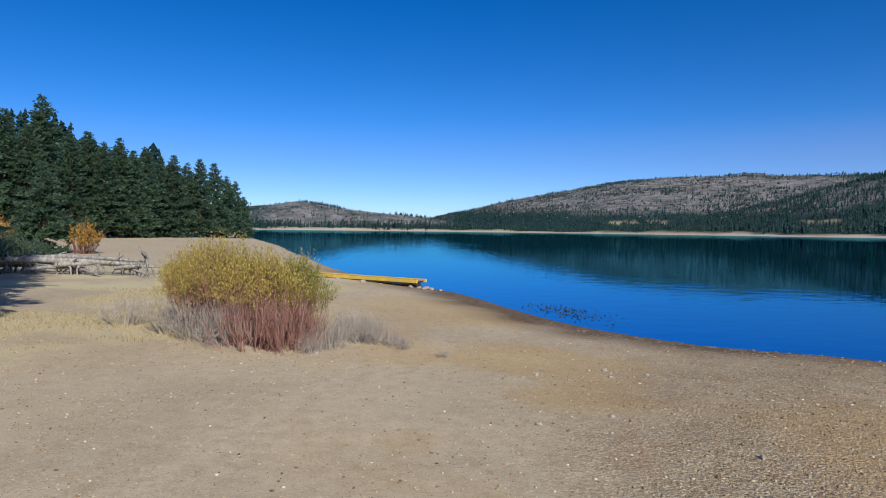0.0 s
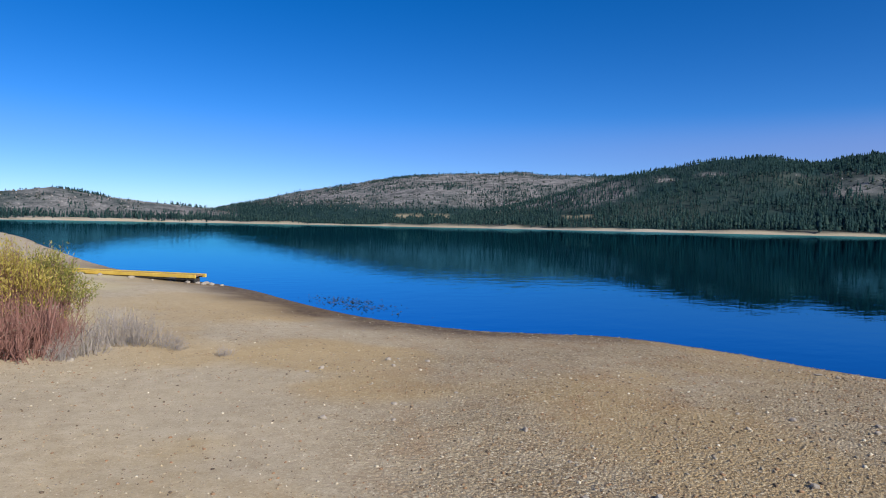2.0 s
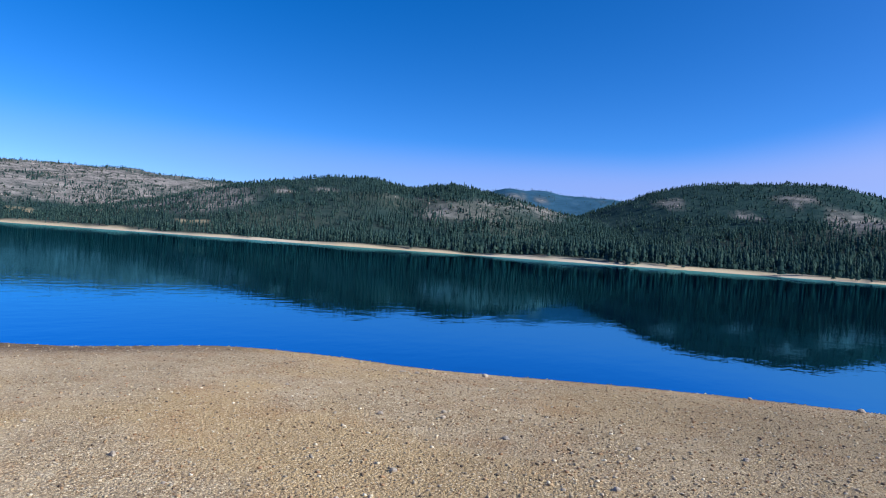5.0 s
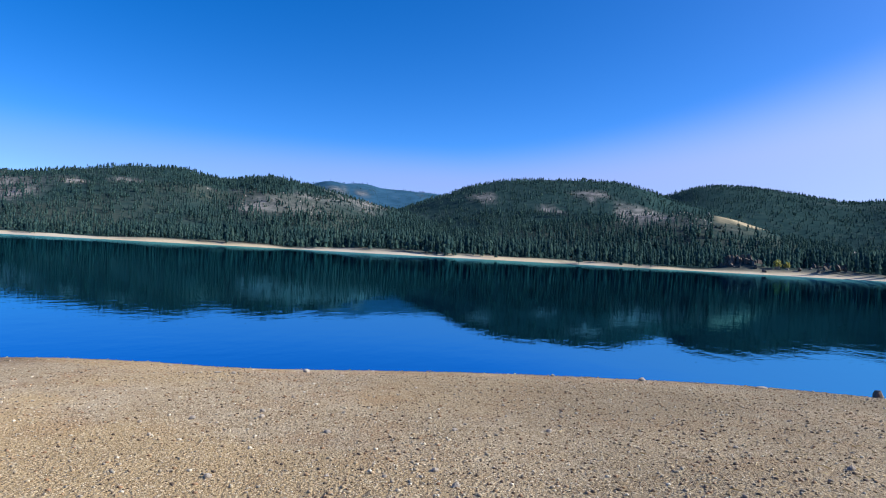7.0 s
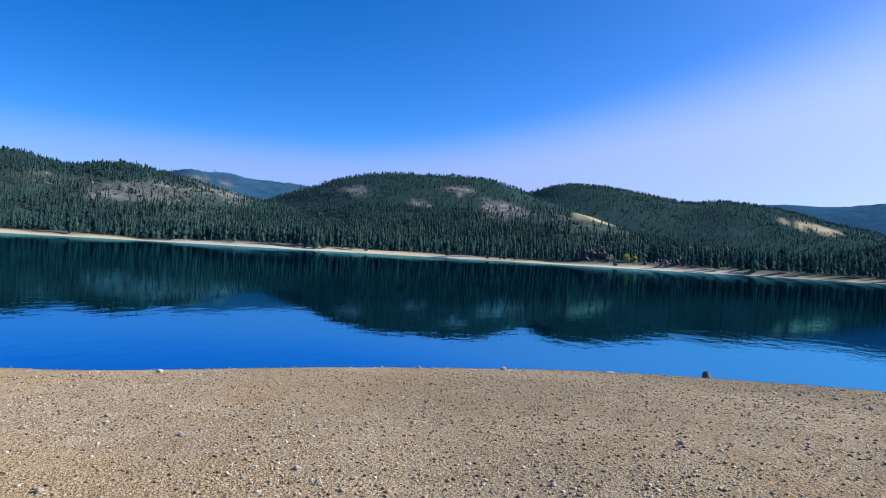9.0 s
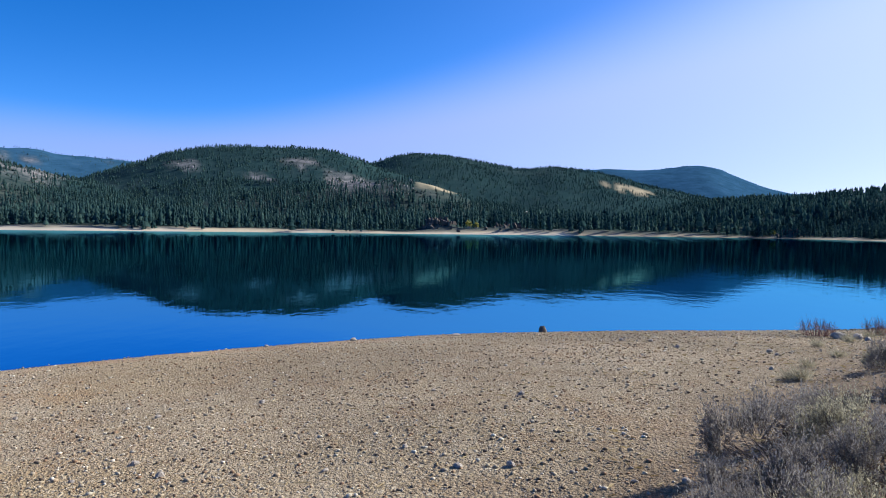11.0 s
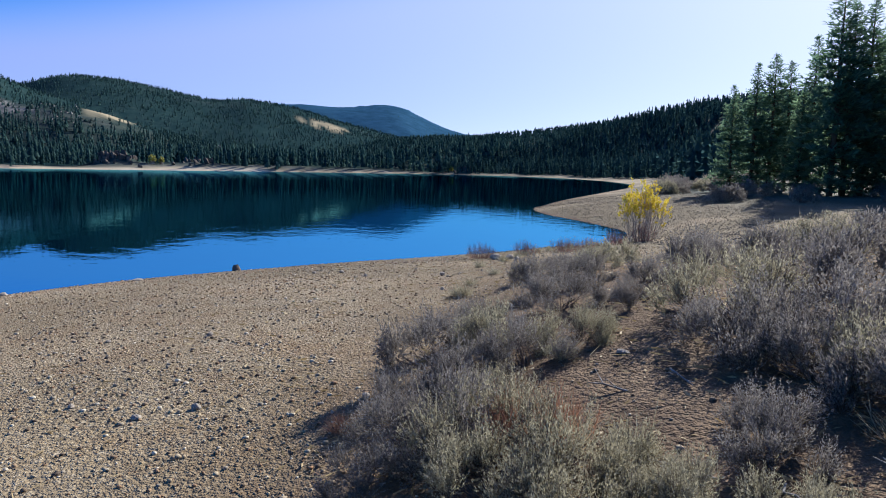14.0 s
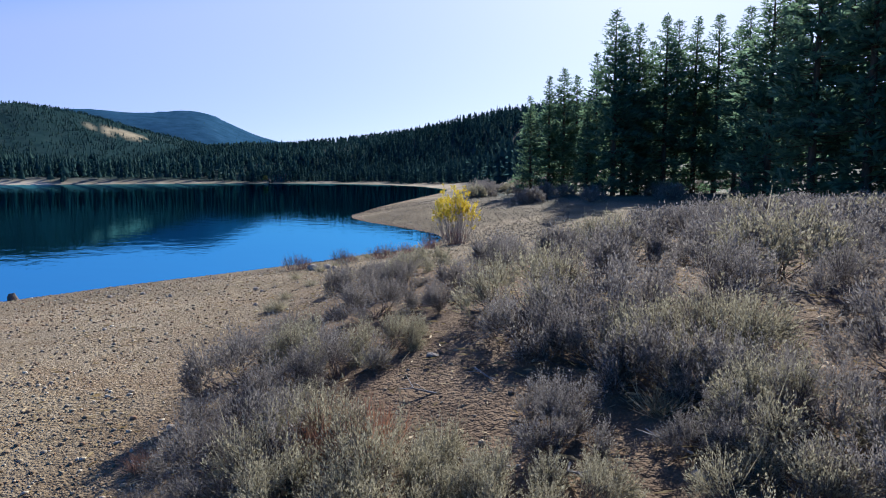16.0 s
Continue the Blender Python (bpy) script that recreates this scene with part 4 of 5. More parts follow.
def build_sage():
    gen = np.random.default_rng(21)
    three = (M_SAGE, M_SAGE, M_SAGE_DULL)
    fine = [sage_meshes("fine%d" % k, gen, 720, 18, m, 0.022, 0.0034, 0.0036) for k, m in enumerate(three)]
    kinds = [sage_meshes("sage%d" % k, gen, 480, 13, m, 0.032, 0.0062, 0.0036) for k, m in enumerate(three)]
    thin = [sage_meshes("thin%d" % k, gen, 260, 10, m, 0.046, 0.0115, 0.004) for k, m in enumerate(three)]
    lanes = (((1.76, -2.6), (2.23, -2.91), (2.63, -3.29), (3.21, -3.82), (3.8, -4.6), (5.0, -6.2)), ((0.85, -2.5), (1.0, -2.62), (1.17, -2.9)))
    spots = [(3.66, -2.66, 0.8), (3.3, -2.24, 0.52), (4.22, -3.22, 0.7), (3.45, -3.07, 0.7), (3.05, -2.85, 0.62), (3.05, -3.3, 0.5), (4.79, -4.54, 0.65), (4.44, -4.8, 0.5), (3.3, -4.05, 0.42), (3.6, -4.64, 0.5),
             (7.15, -8.14, 0.75), (2.56, -1.98, 0.75), (2.26, -2.05, 0.7), (1.89, -2.11, 0.6), (2.81, -1.9, 0.55), (2.6, -1.62, 0.42), (1.8, -2.22, 0.36), (2.02, -1.83, 0.55), (1.74, -1.89, 0.55), (2.72, -2.4, 0.42), (3.1, -2.55, 0.5),
             (2.1, -3.58, 0.8), (1.9, -3.9, 0.95), (2.5, -4.1, 0.95), (1.42, -2.58, 0.42), (1.5, -2.74, 0.4), (1.66, -3.4, 0.66), (1.36, -3.5, 0.72), (1.25, -3.8, 0.8), (1.2, -3.24, 0.7), (0.72, -3.0, 0.6), (0.96, -2.78, 0.3), (1.52, -2.08, 0.4), (1.34, -2.16, 0.42), (1.14, -2.24, 0.38),
             (0.84, -2.85, 0.42), (0.98, -3.3, 0.62), (0.62, -3.1, 0.55), (0.6, -2.5, 0.5), (0.35, -2.75, 0.6), (0.78, -2.72, 0.3)]
    got = []

    def set_one(x, y, size):
        r = math.hypot(x - 0.35, y + 0.63)
        got.append((x, y, size))
        pick = int(gen.integers(0, 3)) if gen.random() < 0.6 else int(gen.integers(0, 2))
        pick = 2 if y > -2.26 and x < 2.4 else pick
        meshes = (fine if r < 5.0 else kinds if r < 9.5 else thin)[pick]
        straw = pick == 2
        plant("sagebrush", "straw-tinged dry sagebrush on bare soil" if straw else "grey-green sagebrush with woody stems on bare soil", "shrub", meshes, x, y, gen.uniform(0, 6.28), size, "sagebrush on the bench")

    for x, y, size in spots:
        set_one(x, y, size)
    n = 5000
    aa, rr, ss = np.radians(gen.uniform(100, 190, n)), 3.0 + 25 * gen.uniform(0, 1, n) ** 0.75, gen.uniform(0.7, 1.15, n)
    ss = np.minimum(ss + 0.006 * rr, 1.15)
    slope = np.tan(np.radians(np.interp(np.degrees(aa), (140, 145, 148, 152.6, 158, 165), (5.6, 4.7, 3.6, 2.5, 1.6, 0.9))))
    ss = np.minimum(ss, np.maximum(0.35, (0.95 - rr * slope) / 0.68))
    xs, ys = rr * np.sin(aa) + 0.35, rr * np.cos(aa) - 0.63
    ok = (bench(xs, ys) > 0.4 * ss) & (ys < -1.5) & (shore_distance(xs, ys) > 1.6)
    track = np.concatenate([np.array(c) + (np.array(e) - c) * np.linspace(0, 1, 5)[:, None] for lane in lanes for c, e in zip(lane[:-1], lane[1:])])
    ok &= np.hypot(xs[:, None] - track[:, 0], ys[:, None] - track[:, 1]).min(1) > 0.1 + 0.52 * ss
    for x, y, size in np.stack([xs, ys, ss], 1)[ok]:
        g = np.array(got)
        if len(got) < 250 and (np.hypot(g[:, 0] - x, g[:, 1] - y) / (0.45 * (size + g[:, 2]))).min() > 1.0:
            set_one(float(x), float(y), float(size))
    for k in range(40):
        x, y = polar(gen.uniform(146, 178), gen.uniform(33, 62))
        set_one(x, y, gen.uniform(1.2, 2.0))
    for k in range(26):
        x, y = polar(gen.uniform(141.8, 149), gen.uniform(46, 62))
        if float(shore_distance(np.array([x]), np.array([y]))[0]) > 5:
            set_one(x, y, gen.uniform(1.4, 2.4))


build_sage()


def build_willow():
    """The long willow clump: bare red and grey stems below, yellow leaves above."""
    gen = np.random.default_rng(33)
    for k, (x, y, tall, wide, m, count) in enumerate(((-3.55, 11.35, 1.36, 1.05, M_WILLOW, 170), (-3.05, 10.65, 1.52, 1.3, M_WILLOW, 180), (-2.55, 10.06, 1.55, 1.4, M_WILLOW, 180), (-1.94, 9.55, 1.45, 1.3, M_WILLOW, 180), (-1.54, 9.96, 1.32, 1.1, M_WILLOW_GREEN, 150))):
        meshes = shrub_meshes("willow%d" % k, gen, tall, wide, count - 40, 10000, m, M_STEM_RED, 0.042, 0.0070, 0.86, 0.5, 0.0045, forks=4, loose=0.035, stray=0.5, shortest=0.8)
        plant("willow_bush", "willow with yellow leaves over bare reddish stems" if k < 4 else "willow with yellow-green leaves over bare stems", "bush", meshes, x, y, 0.3 * k, 1.0, "willow clump on the sand")
    dry = [shrub_meshes("dry%d" % k, gen, 0.6, 0.95, 64, 160, M_SAGE_DULL, M_STEM_RED if k == 1 else M_STEM_GREY, 0.03, 0.004, 0.5, twig=0.0040, forks=3) for k in range(3)]
    for i, (x, y, s) in enumerate(((-4.7, 11.2, 1.0), (-1.5, 9.0, 0.85), (-1.0, 9.2, 0.8), (-0.75, 9.9, 0.95), (-0.42, 9.76, 0.8), (-1.2, 8.8, 0.5), (-0.1, 9.5, 0.45), (0.08, 9.22, 0.38), (0.68, 8.72, 0.28), (-2.6, 9.5, 0.6), (-2.05, 9.05, 0.95), (-2.95, 9.75, 0.8), (-3.5, 10.2, 0.8), (-1.75, 9.35, 1.0), (-2.4, 9.25, 0.8))):
        plant("dry_shrub", "leafless grey dry shrub on the sand", "shrub", dry[i % 3 if x < -0.9 else 2 * (i % 2)], x + 0.1, y - 0.13, 1.3 * i, s * (1.45 if -3.6 < x < -1.3 else 1.0), "dry shrubs round the willow")


def build_shore_shrubs():
    gen = np.random.default_rng(34)
    wisps = [shrub_meshes("wisp%d" % k, gen, 0.36, 0.62, 70, 160, M_RUST, M_STEM_RED, 0.02, 0.003, 0.6, twig=0.0028, forks=3) for k in range(2)]
    for i, (x, y, s) in enumerate(((10.25, -7.81, 1.0), (10.4, -9.07, 0.9), (10.2, -10.06, 1.05), (10.7, -11.2, 0.8), (11.0, -12.4, 0.9))):
        plant("dry_shrub", "wispy reddish dry shrub near the water", "shrub", wisps[i % 2], x, y, 1.7 * i, s, "dry shrubs along the water")


build_willow()
build_shore_shrubs()


def build_colour_bushes():
    gen = np.random.default_rng(35)
    y1 = shrub_meshes("spit_bush", gen, 1.85, 1.3, 90, 3400, M_YELLOW, M_STEM_GREY, 0.07, 0.016, 0.89, 0.5, 0.005)
    plant("yellow_willow", "bright yellow autumn willow on a gravel spit", "bush", y1, 12.6, -15.3, 0.4, 1.0)
    o = shrub_meshes("orange", gen, 1.6, 1.6, 70, 2000, M_ORANGE, M_STEM_RED, 0.10, 0.025, 0.55, 0.5, 0.01)
    for a, d, s in ((-25.9, 42, 1.2), (-31.3, 44, 1.3), (-33.2, 40, 1.3)):
        plant("orange_bush", "orange-brown autumn bush beside a young pine", "bush", o, *polar(a, d), a, s, "autumn bushes by the young pine")
    for a, d, s in ((140.6, 19.0, 0.6), (138.4, 19.4, 0.5)):
        plant("dry_shrub", "dark leafless shrub at the water's edge", "shrub", shrub_meshes("edge%d" % int(a), gen, 1.1, 1.2, 60, 200, M_SAGE_DULL, M_STEM_RED, 0.05, 0.006, 0.5), *polar(a, d), 0, s)


build_colour_bushes()


# ---- stones ----
def pebble_shape(gen, fine):
    if fine:
        bm = bmesh.new()
        bmesh.ops.create_icosphere(bm, subdivisions=1, radius=1.0)
        v = np.array([p.co[:] for p in bm.verts])
        f = np.array([[q.index for q in p.verts] for p in bm.faces])
        bm.free()
    else:
        v = np.array([(1, 0, 0), (-1, 0, 0), (0, 1, 0), (0, -1, 0), (0, 0, 1), (0, 0, -1)], float)
        f = np.array([(0, 2, 4), (2, 1, 4), (1, 3, 4), (3, 0, 4), (2, 0, 5), (1, 2, 5), (3, 1, 5), (0, 3, 5)])
    v = v * gen.uniform(0.72, 1.2, (len(v), 1)) * (1.0, gen.uniform(0.6, 0.95), gen.uniform(0.4, 0.65))
    return v, f


def build_gravel():
    gen = np.random.default_rng(41)
    fine = [pebble_shape(gen, True) for _ in range(8)]
    rough = [pebble_shape(gen, False) for _ in range(8)]
    for name, count, lo, hi, shapes, r0, r1 in (("gravel", 36000, 0.008, 0.024, fine, 2.6, 15), ("fine_gravel", 100000, 0.0045, 0.0125, rough, 2.4, 14), ("spit_gravel", 30000, 0.014, 0.042, rough, 16, 48)):
        a = gen.uniform(-38, 150, count)
        r = r0 + (r1 - r0) * gen.uniform(0, 1, count) ** 0.9
        if name == "spit_gravel":
            a = gen.uniform(120, 150, count)
        x, y = r * np.sin(np.radians(a)), r * np.cos(np.radians(a)) - 0.3
        z, d, a2, r2, _ = land(x, y)
        b = bench(x, y)
        dense = (0.75 + 0.25 * smooth_step(a, 0, 45)) * smooth_step(d, -0.4, 0.1) * (1 - 0.92 * smooth_step(b, -0.3, 0.6) * (y < -1))
        dense *= 0.55 + 0.45 * smooth_step(fbm(x / 1.4, y / 1.4, 43, 3), -0.5, 0.4)
        if name == "spit_gravel":
            dense = 0.9 * (d > -0.3)
        keep = (gen.random(count) < dense) & (d > -0.5)
        s = lo * (hi / lo) ** (gen.random(count) ** 1.7)
        s *= 0.72 + 0.33 * smooth_step(a, 0, 70)
        p = np.stack([x, y, z + s * 0.22], 1)[keep]
        v, f = joined(shapes, p, s[keep], gen, (0.9, 1.1))
        tagged(new(name, mesh_of(name, v, f, M_SPIT if name == "spit_gravel" else M_GRAVEL)), "loose brown and grey gravel on the shore", "gravel", kind="stuff")


build_gravel()


def boulder(gen, shape=(1, 0.8, 0.6), material=None):
    bm = bmesh.new()
    bmesh.ops.create_icosphere(bm, subdivisions=2, radius=1.0)
    off = Vector(gen.uniform(-50, 50, 3))
    for v in bm.verts:
        k = 1 + 0.38 * noise.noise(v.co * 0.9 + off) + 0.15 * noise.noise(v.co * 2.4 + off)
        v.co = Vector((v.co.x * shape[0], v.co.y * shape[1], v.co.z * shape[2])) * k
    me = bpy.data.meshes.new("stone")
    bm.to_mesh(me)
    bm.free()
    me.materials.append(material or M_ROCK)
    return me


def crag(gen):
    """An angular block of broken rock with sharp edges."""
    bm = bmesh.new()
    for v in np.clip(gen.normal(0, 0.62, (16, 3)), -1, 1) * (1.0, 0.8, 1.1):
        bm.verts.new(v)
    bmesh.ops.convex_hull(bm, input=bm.verts)
    bmesh.ops.delete(bm, geom=[v for v in bm.verts if not v.link_faces], context="VERTS")
    me = bpy.data.meshes.new("crag")
    bm.to_mesh(me)
    bm.free()
    me.materials.append(M_OUTCROP)
    return me


def build_rocks():
    gen = np.random.default_rng(51)
    shapes = [boulder(gen, (1, gen.uniform(0.6, 0.9), gen.uniform(0.45, 0.8))) for _ in range(6)]
    rows = [(9.55, 5.09, 0.06, "reddish brown shore stone at the water's edge"), (8.47, 5.99, 0.055, "flat pale stone near the water's edge"), (12.39, -0.07, 0.06, "pale grey stone at the water's edge"),
            (12.53, -2.03, 0.085, "flat brown stone at the water's edge"), (13.35, -3.95, 0.11, "dark upright stone at the water's edge"), (9.65, -7.75, 0.14, "rounded grey boulder among dry grass"), (9.57, -7.98, 0.10, "rounded grey boulder among dry grass"),
            (9.25, -7.9, 0.07, "small stone among dry grass"), (-1.01, 8.58, 0.05, "small white stone below the willow"), (0.9, -2.6, 0.024, "small pale stone between sagebrush"), (2.61, -3.18, 0.04, "flat pale stone on the soil of a path"), (-1.57, 2.76, 0.035, "reddish brown stone lying on the sand")]
    for k in range(70):
        a, r = gen.uniform(10, 128), gen.uniform(4.0, 12.0)
        x, y = polar(a, r)
        if float(shore_distance(np.array([x]), np.array([y]))[0]) > 0.15 and float(bench(np.array([x]), np.array([y]))[0]) < 0:
            rows.append((x, y, gen.uniform(0.018, 0.04), "loose angular stone lying on the gravel"))
    for i, (x, y, s, label) in enumerate(rows):
        ob = new("stone", boulder(gen, (0.85, 0.7, 1.0), M_OUTCROP) if label.startswith("dark") else shapes[i % 6])
        ob.matrix_basis = Matrix.LocRotScale((x, y, height(x, y) + s * 0.22), Euler((0, 0, gen.uniform(0, 6.28))), (s, s, s * (0.4 if label.startswith("flat") else 1.0)))
        tagged(ob, label, "stone", "stones on the shore")


build_rocks()


# ---- dock, driftwood, outcrops ----
def bar(a, b, wide, tall, bevel=0.01):
    """A squared beam from a to b (middle of its length), with softened edges."""
    a, b = Vector(a), Vector(b)
    bm = bmesh.new()
    bmesh.ops.create_cube(bm, size=1.0)
    bmesh.ops.scale(bm, vec=((b - a).length, wide, tall), verts=bm.verts)
    bmesh.ops.bevel(bm, geom=bm.edges, offset=bevel, segments=1, affect="EDGES")
    turn = (b - a).to_track_quat("X", "Z").to_matrix().to_4x4()
    bmesh.ops.transform(bm, matrix=Matrix.Translation((a + b) / 2) @ turn, verts=bm.verts)
    return bm


def part(name, bm, material, parent, label=""):
    me = bpy.data.meshes.new(name)
    bm.to_mesh(me)
    bm.free()
    me.materials.append(material)
    return hold(name, me, parent, label)


def build_dock():
    """A yellow-edged floating dock left lying on the dry shore."""
    start, end = Vector((-5.5, 27.0, 0)), Vector((0.62, 22.3, 0))
    along = (end - start).normalized()
    across = Vector((-along.y, along.x, 0))
    long = (end - start).length
    t = thing("boat_dock", "stranded floating dock with a yellow painted edge", "dock", (*start.xy, 0.0), math.atan2(along.y, along.x))
    # The lower beam's dark colour stands for the shadow line below the yellow edge.
    for name, y, z, w, h in (("edge_beam", 0.0, 0.27, 0.08, 0.12), ("lower_beam", 0.03, 0.17, 0.08, 0.05), ("edge_beam", 0.55, 0.27, 0.08, 0.12)):
        part(name, bar((0, y, z), (long, y, z), w, h), M_FLOAT if name == "lower_beam" else M_DOCK, t, "lower beam coloured dark for the shaded underside" if name == "lower_beam" else "yellow painted beam")
    for k in range(int(long / 0.15)):
        part("plank", bar((0.08 + 0.15 * k, 0.05, 0.28), (0.08 + 0.15 * k, 0.50, 0.28), 0.13, 0.035, 0.004), M_DECK, t)
    for k in range(6):
        x = 0.5 + k * (long - 1.0) / 5
        part("float", bar((x - 0.32, 0.29, 0.11), (x + 0.32, 0.29, 0.11), 0.42, 0.2, 0.03), M_FLOAT, t, "dark plastic float")
    gen = np.random.default_rng(61)
    shapes = [boulder(gen, (1, 0.8, 0.55)) for _ in range(3)]
    for k in range(15):
        f = gen.uniform(0.25, 1.0)
        p = start + along * long * f - across * gen.uniform(0.25, 0.5)
        if k < 7:
            p = end + along * (0.2 + 0.16 * k) - across * gen.uniform(-0.1, 0.3)
        s = gen.uniform(0.05, 0.11)
        ob = new("stone", shapes[k % 3])
        ob.matrix_basis = Matrix.LocRotScale((p.x, p.y, max(0.0, height(p.x, p.y)) + s * 0.2), Euler((0, 0, gen.uniform(0, 6))), (s, s, s))
        tagged(ob, "pale grey stone lying beside the dock", "stone", "stones by the dock")


build_dock()


def build_driftwood():
    gen = np.random.default_rng(63)
    rows = (((-13.4, 20.9), (-9.0, 21.9), 0.11, 0.42), ((-11.2, 21.3), (-8.3, 22.3), 0.09, 0.34), ((-12.6, 22.0), (-8.8, 22.4), 0.08, 0.50), ((-14.2, 21.6), (-11.0, 22.8), 0.1, 0.24),
            ((-11.9, 20.8), (-10.6, 22.3), 0.06, 0.2), ((-9.4, 21.4), (-7.9, 22.9), 0.06, 0.28), ((-9.9, 22.6), (-8.2, 21.3), 0.05, 0.18), ((-10.9, 21.9), (-9.6, 20.9), 0.05, 0.12), ((-13.0, 21.2), (-12.1, 22.6), 0.06, 0.3), ((-8.9, 22.5), (-8.4, 21.7), 0.05, 0.7))
    for (x0, y0), (x1, y1), thick, up in rows:
        z = height(x0, y0)
        t = thing("fallen_log", "weathered grey fallen log with broken branches", "log", (x0, y0, z), 0, 1, "driftwood on the sand")
        run = np.array([x1 - x0, y1 - y0, 0.0])
        hold("log", mesh_of("log", *tube([(0, 0, up), run * 0.35 + (0, 0, up + 0.05), run * 0.7 + (0, 0, up - 0.02), run + (0, 0, up - 0.12)], [thick, thick * 0.95, thick * 0.8, thick * 0.45], 8), M_DRIFT, True), t)
        for k in range(9):
            f = gen.uniform(0.05, 0.95)
            p = run * f + (0, 0, up - 0.1 * f)
            if k % 3 < 2:
                q = p * (1, 1, 0) + gen.normal(0, 0.13, 3) * (1, 1, 0) + (0, 0, -0.06)
            else:
                q = p + np.array([gen.normal(0, 0.25), gen.normal(0, 0.2), gen.uniform(0.15, 0.4)])
            hold("branch", mesh_of("branch", *tube([p, (p + q) / 2 + gen.normal(0, 0.04, 3), q], [thick * 0.45, thick * 0.35, thick * 0.2], 5), M_DRIFT, True), t)


build_driftwood()


def build_far_shore():
    """Rocky outcrops and small bright trees on the far bank."""
    gen = np.random.default_rng(65)
    shapes = [crag(gen) for _ in range(6)]
    for a, d, s, n in ((95.9, 421, 1.7, 60), (102.2, 421, 1.4, 40), (125.2, 371, 1.4, 10)):
        for k in range(n):
            aa, dd, ss = a + gen.normal(0, 0.75), d + gen.normal(0, 5), s * gen.uniform(0.35, 1.25)
            x, y = polar(aa, dd)
            ob = new("rock_outcrop", shapes[k % 6])
            ob.matrix_basis = Matrix.LocRotScale((x, y, height(x, y) + ss * 0.35), Euler((0, 0, gen.uniform(0, 6))), (ss, ss * gen.uniform(0.6, 1), ss * gen.uniform(0.9, 1.7)))
            tagged(ob, "dark jagged rock outcrop on the far bank", "rock", "far bank outcrops")
    tree = shrub_meshes("aspen", gen, 5.0, 4.0, 50, 900, M_WILLOW_GREEN, M_STEM_GREY, 0.6, 0.22, 0.35, 0.5, 0.05, forks=1)
    for a, d, s in ((98.7, 415, 1.1), (99.4, 418, 0.9), (123.6, 378, 0.7)):
        x, y = polar(a, d)
        plant("aspen", "small yellow-green tree on the far bank", "tree", tree, x, y, a, s, "bright trees on the far bank")


build_far_shore()


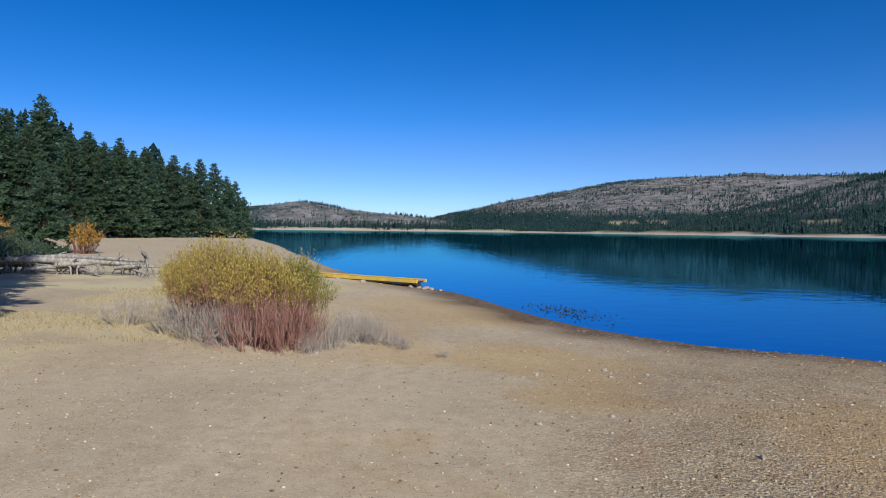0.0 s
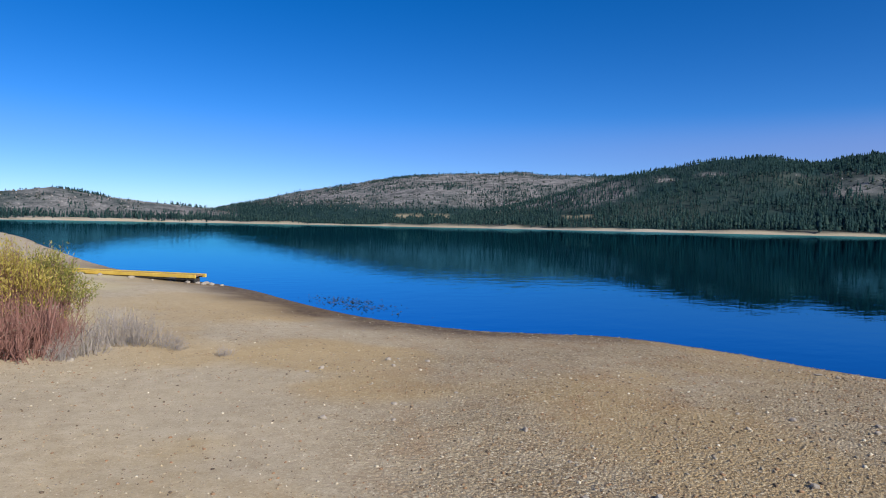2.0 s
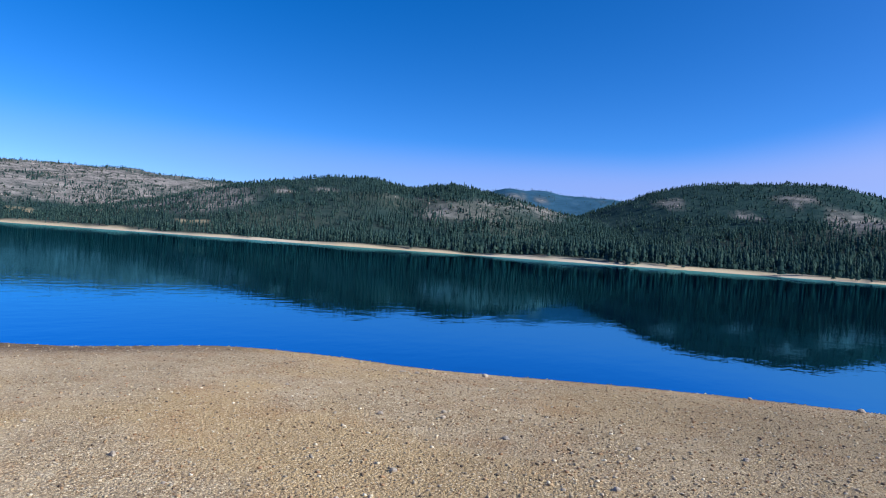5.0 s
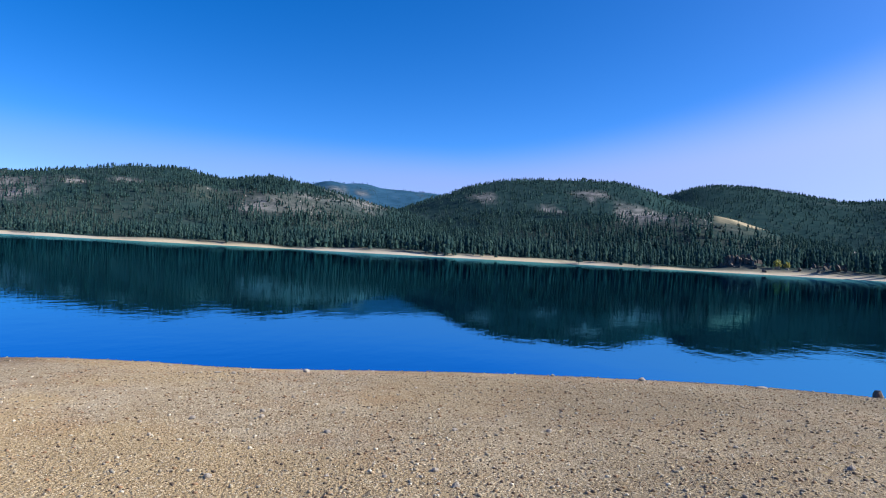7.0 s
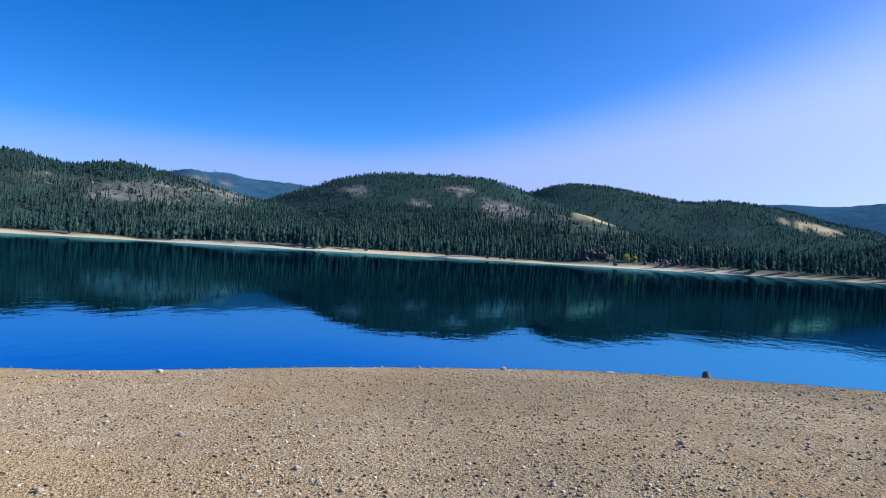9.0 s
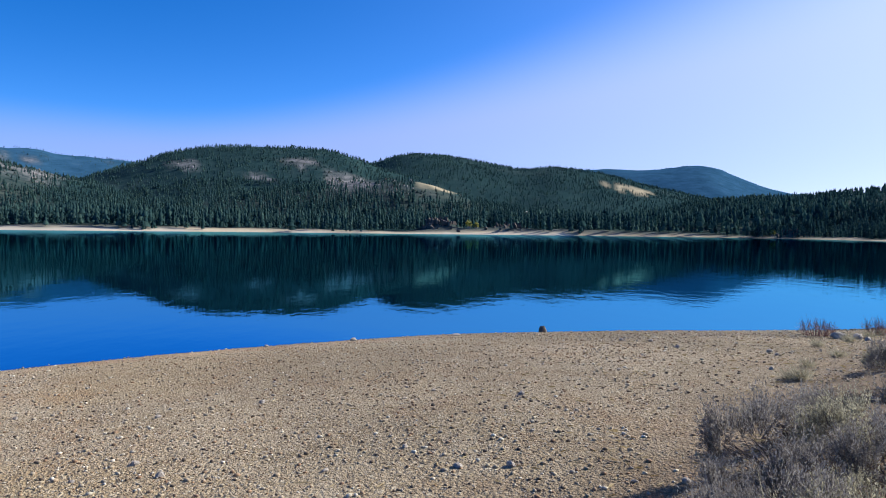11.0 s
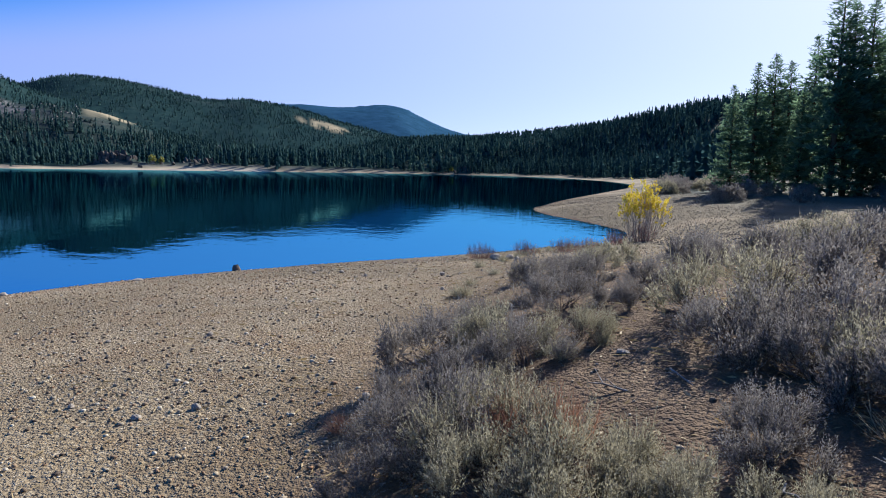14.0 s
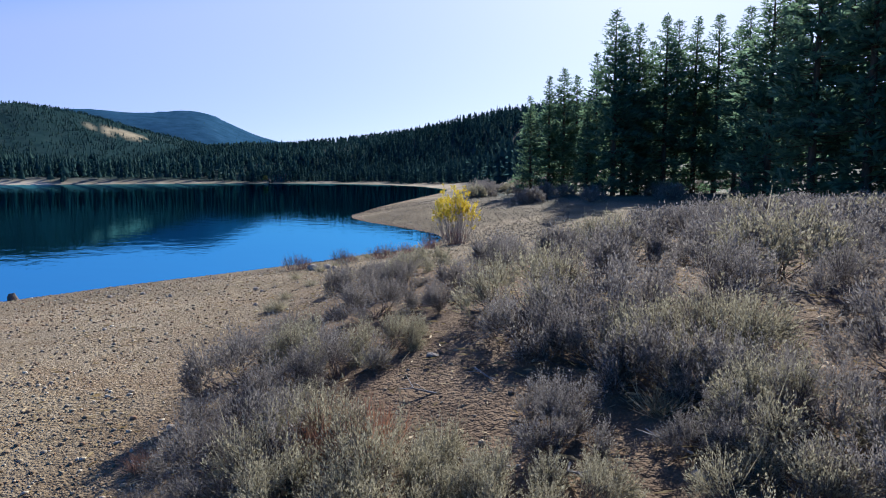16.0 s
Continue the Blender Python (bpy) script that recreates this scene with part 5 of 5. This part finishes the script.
# ---- grass, litter, dark shrubs ----
def build_grass():
    gen = np.random.default_rng(71)
    n = 34000
    x, y = gen.uniform(-11, 0.4, n), gen.uniform(7.6, 17, n)
    patch = fbm(x / 1.6, y / 1.6, 30, 3)
    keep = gen.random(n) < smooth_step(patch, -0.35, 0.6) * smooth_step(-x, -0.2, 2.0) * smooth_step(y, 7.8, 9.2)
    x, y = x[keep], y[keep]
    z = land(x, y)[0]
    ways = np.stack([gen.normal(0, 0.5, len(x)), gen.normal(0, 0.5, len(x)), np.full(len(x), 0.8)], 1)
    v, f = blades(np.stack([x, y, z - 0.005], 1), ways, gen.uniform(0.03, 0.10, len(x)), gen.uniform(0.003, 0.007, len(x)), gen)
    tagged(new("dry_grass", mesh_of("dry_grass", v, f, M_STRAW)), "short bleached dry grass on the sand", "grass", kind="stuff")
    # twigs and needles on the soil between the shrubs and on the gravel before them
    n = 16000
    x, y = gen.uniform(-0.5, 10.5, n), gen.uniform(-13, 1.0, n)
    keep = (bench(x, y) > -0.3) | ((gen.random(n) < 0.35 * smooth_step(bench(x, y), -5, -0.5)) & (np.hypot(x, y) > 2.2) & (shore_distance(x, y) > 0.3))
    x, y = x[keep], y[keep]
    z = land(x, y)[0]
    turn = gen.uniform(0, 6.28, len(x))
    ways = np.stack([np.cos(turn), np.sin(turn), gen.normal(0.06, 0.08, len(x))], 1)
    v, f = blades(np.stack([x, y, z + 0.006], 1), ways, gen.uniform(0.03, 0.13, len(x)), gen.uniform(0.003, 0.008, len(x)), gen)
    tagged(new("twig_litter", mesh_of("twig_litter", v, f, M_STRAW)), "pale broken twigs and litter on the soil", "litter", kind="stuff")
    tuft = []
    for k in range(2):
        m = 160
        base = gen.normal(0, 0.045, (m, 3)) * (1, 1, 0)
        ways = np.concatenate([gen.normal(0, 0.5, (m, 2)), np.full((m, 1), 1.0)], 1)
        tuft.append(mesh_of("tuft", *blades(base, ways, gen.uniform(0.15, 0.34, m), gen.uniform(0.0018, 0.0036, m), gen), M_SAGE_DULL if k == 0 else M_RUST))
    spots = [(8.9, -7.3, 0), (9.7, -8.3, 0), (10.3, -9.0, 0), (10.9, -10.2, 0), (11.1, -11.0, 0), (10.7, -9.7, 0), (11.5, -11.4, 0), (8.2, -6.3, 0), (6.6, -5.0, 0), (11.4, -12.2, 0), (7.3, -5.9, 0), (4.9, -3.3, 0), (2.28, -2.12, 1), (2.2, -2.08, 1), (2.36, -2.2, 1), (2.05, -2.16, 1), (1.2, -3.0, 0), (2.9, -3.0, 0), (2.12, -2.28, 1), (5.96, -4.35, 0), (5.9, -4.42, 0), (3.5, -1.9, 1), (3.42, -1.85, 1)]
    for x, y, k in spots:
        g = new("grass_tuft", tuft[k])
        g.matrix_basis = Matrix.LocRotScale((x, y, height(x, y) - 0.01), Euler((0, 0, gen.uniform(0, 6))), (0.5, 0.5, 0.35) if k and x > 3 else (0.8, 0.8, gen.uniform(0.85, 1.15) if k else gen.uniform(0.4, 0.65)))
        tagged(g, "rust-red dry grass tuft beside sagebrush" if k else "bleached dry grass tuft beside sagebrush", "grass", "grass tufts on the bench")
    dark = shrub_meshes("dark", gen, 1.5, 2.6, 60, 2600, M_NEEDLE, M_BARK, 0.14, 0.03, 0.2, 0.8, 0.012)
    for a, d, s in ((-32.8, 25.5, 1.0), (-31.0, 29.0, 0.9), (-34.8, 23.0, 1.1), (-29.0, 32.0, 0.7)):
        plant("dark_shrub", "dense dark evergreen shrub beside driftwood", "shrub", dark, *polar(a, d), a, s, "evergreen shrubs by the driftwood")


build_grass()


def build_near_sticks():
    """A bleached stick and a grey shrub on the sand near the path."""
    x, y = -2.02, 3.5
    t = thing("dry_stick", "bleached forked stick lying on the sand", "stick", (x, y, height(x, y)), 0.3)
    hold("stick", mesh_of("stick", *tube([(0, 0, 0.012), (0.12, -0.03, 0.022), (0.27, -0.02, 0.012)], [0.014, 0.011, 0.005], 6), M_DRIFT, True), t)
    hold("twig", mesh_of("twig", *tube([(0.12, -0.03, 0.02), (0.2, 0.05, 0.03)], [0.007, 0.003], 5), M_DRIFT, True), t)


def build_dead_branches():
    """Grey dead sage branches on the soil between the bushes."""
    gen = np.random.default_rng(81)
    for x, y, turn in ((2.3, -2.75, 0.5), (1.23, -2.37, 2.4), (1.5, -2.3, 1.1), (2.75, -2.05, 2.0), (2.1, -3.0, 2.7), (1.05, -2.72, 0.1)):
        t = thing("dead_branch", "grey dead sagebrush branch lying on soil", "branch", (x, y, height(x, y)), turn, 1.0, "dead branches on the bench")
        long = gen.uniform(0.16, 0.28)
        spine = [np.array([long * f - long / 2, gen.normal(0, 0.012), 0.012 + 0.05 * f * gen.random()]) for f in (0, 0.33, 0.66, 1)]
        hold("stem", mesh_of("stem", *tube(spine, [0.0055, 0.005, 0.004, 0.002], 5), M_DRIFT, True), t)
        for k in range(3):
            p = spine[1 + k % 2]
            q = p + np.array([gen.uniform(0.05, 0.12), gen.normal(0, 0.07), gen.uniform(0.01, 0.07)])
            hold("twig", mesh_of("twig", *tube([p, q], [0.003, 0.0012], 4), M_DRIFT, True), t)


build_near_sticks()
build_dead_branches()


def build_weed():
    """Water weed that breaks the surface near the shore."""
    gen = np.random.default_rng(77)
    n = 520
    along, off = gen.normal(0, 0.5, n), gen.normal(0, 0.4, n)
    x, y = 4.35 + along * 0.55 + off * 0.8, 16.3 - along * 1.7 + off * 0.6
    keep = shore_distance(x, y) < -0.15
    x, y = x[keep], y[keep]
    turn = gen.uniform(0, 6.28, len(x))
    ways = np.stack([np.cos(turn), np.sin(turn), gen.uniform(0.1, 0.5, len(x))], 1)
    v, f = blades(np.stack([x, y, np.full(len(x), -0.012)], 1), ways, gen.uniform(0.05, 0.16, len(x)), gen.uniform(0.004, 0.010, len(x)), gen)
    tagged(new("water_weed", mesh_of("water_weed", v, f, M_FLOAT)), "dark water weed breaking the lake surface", "water plant", kind="stuff")


build_weed()
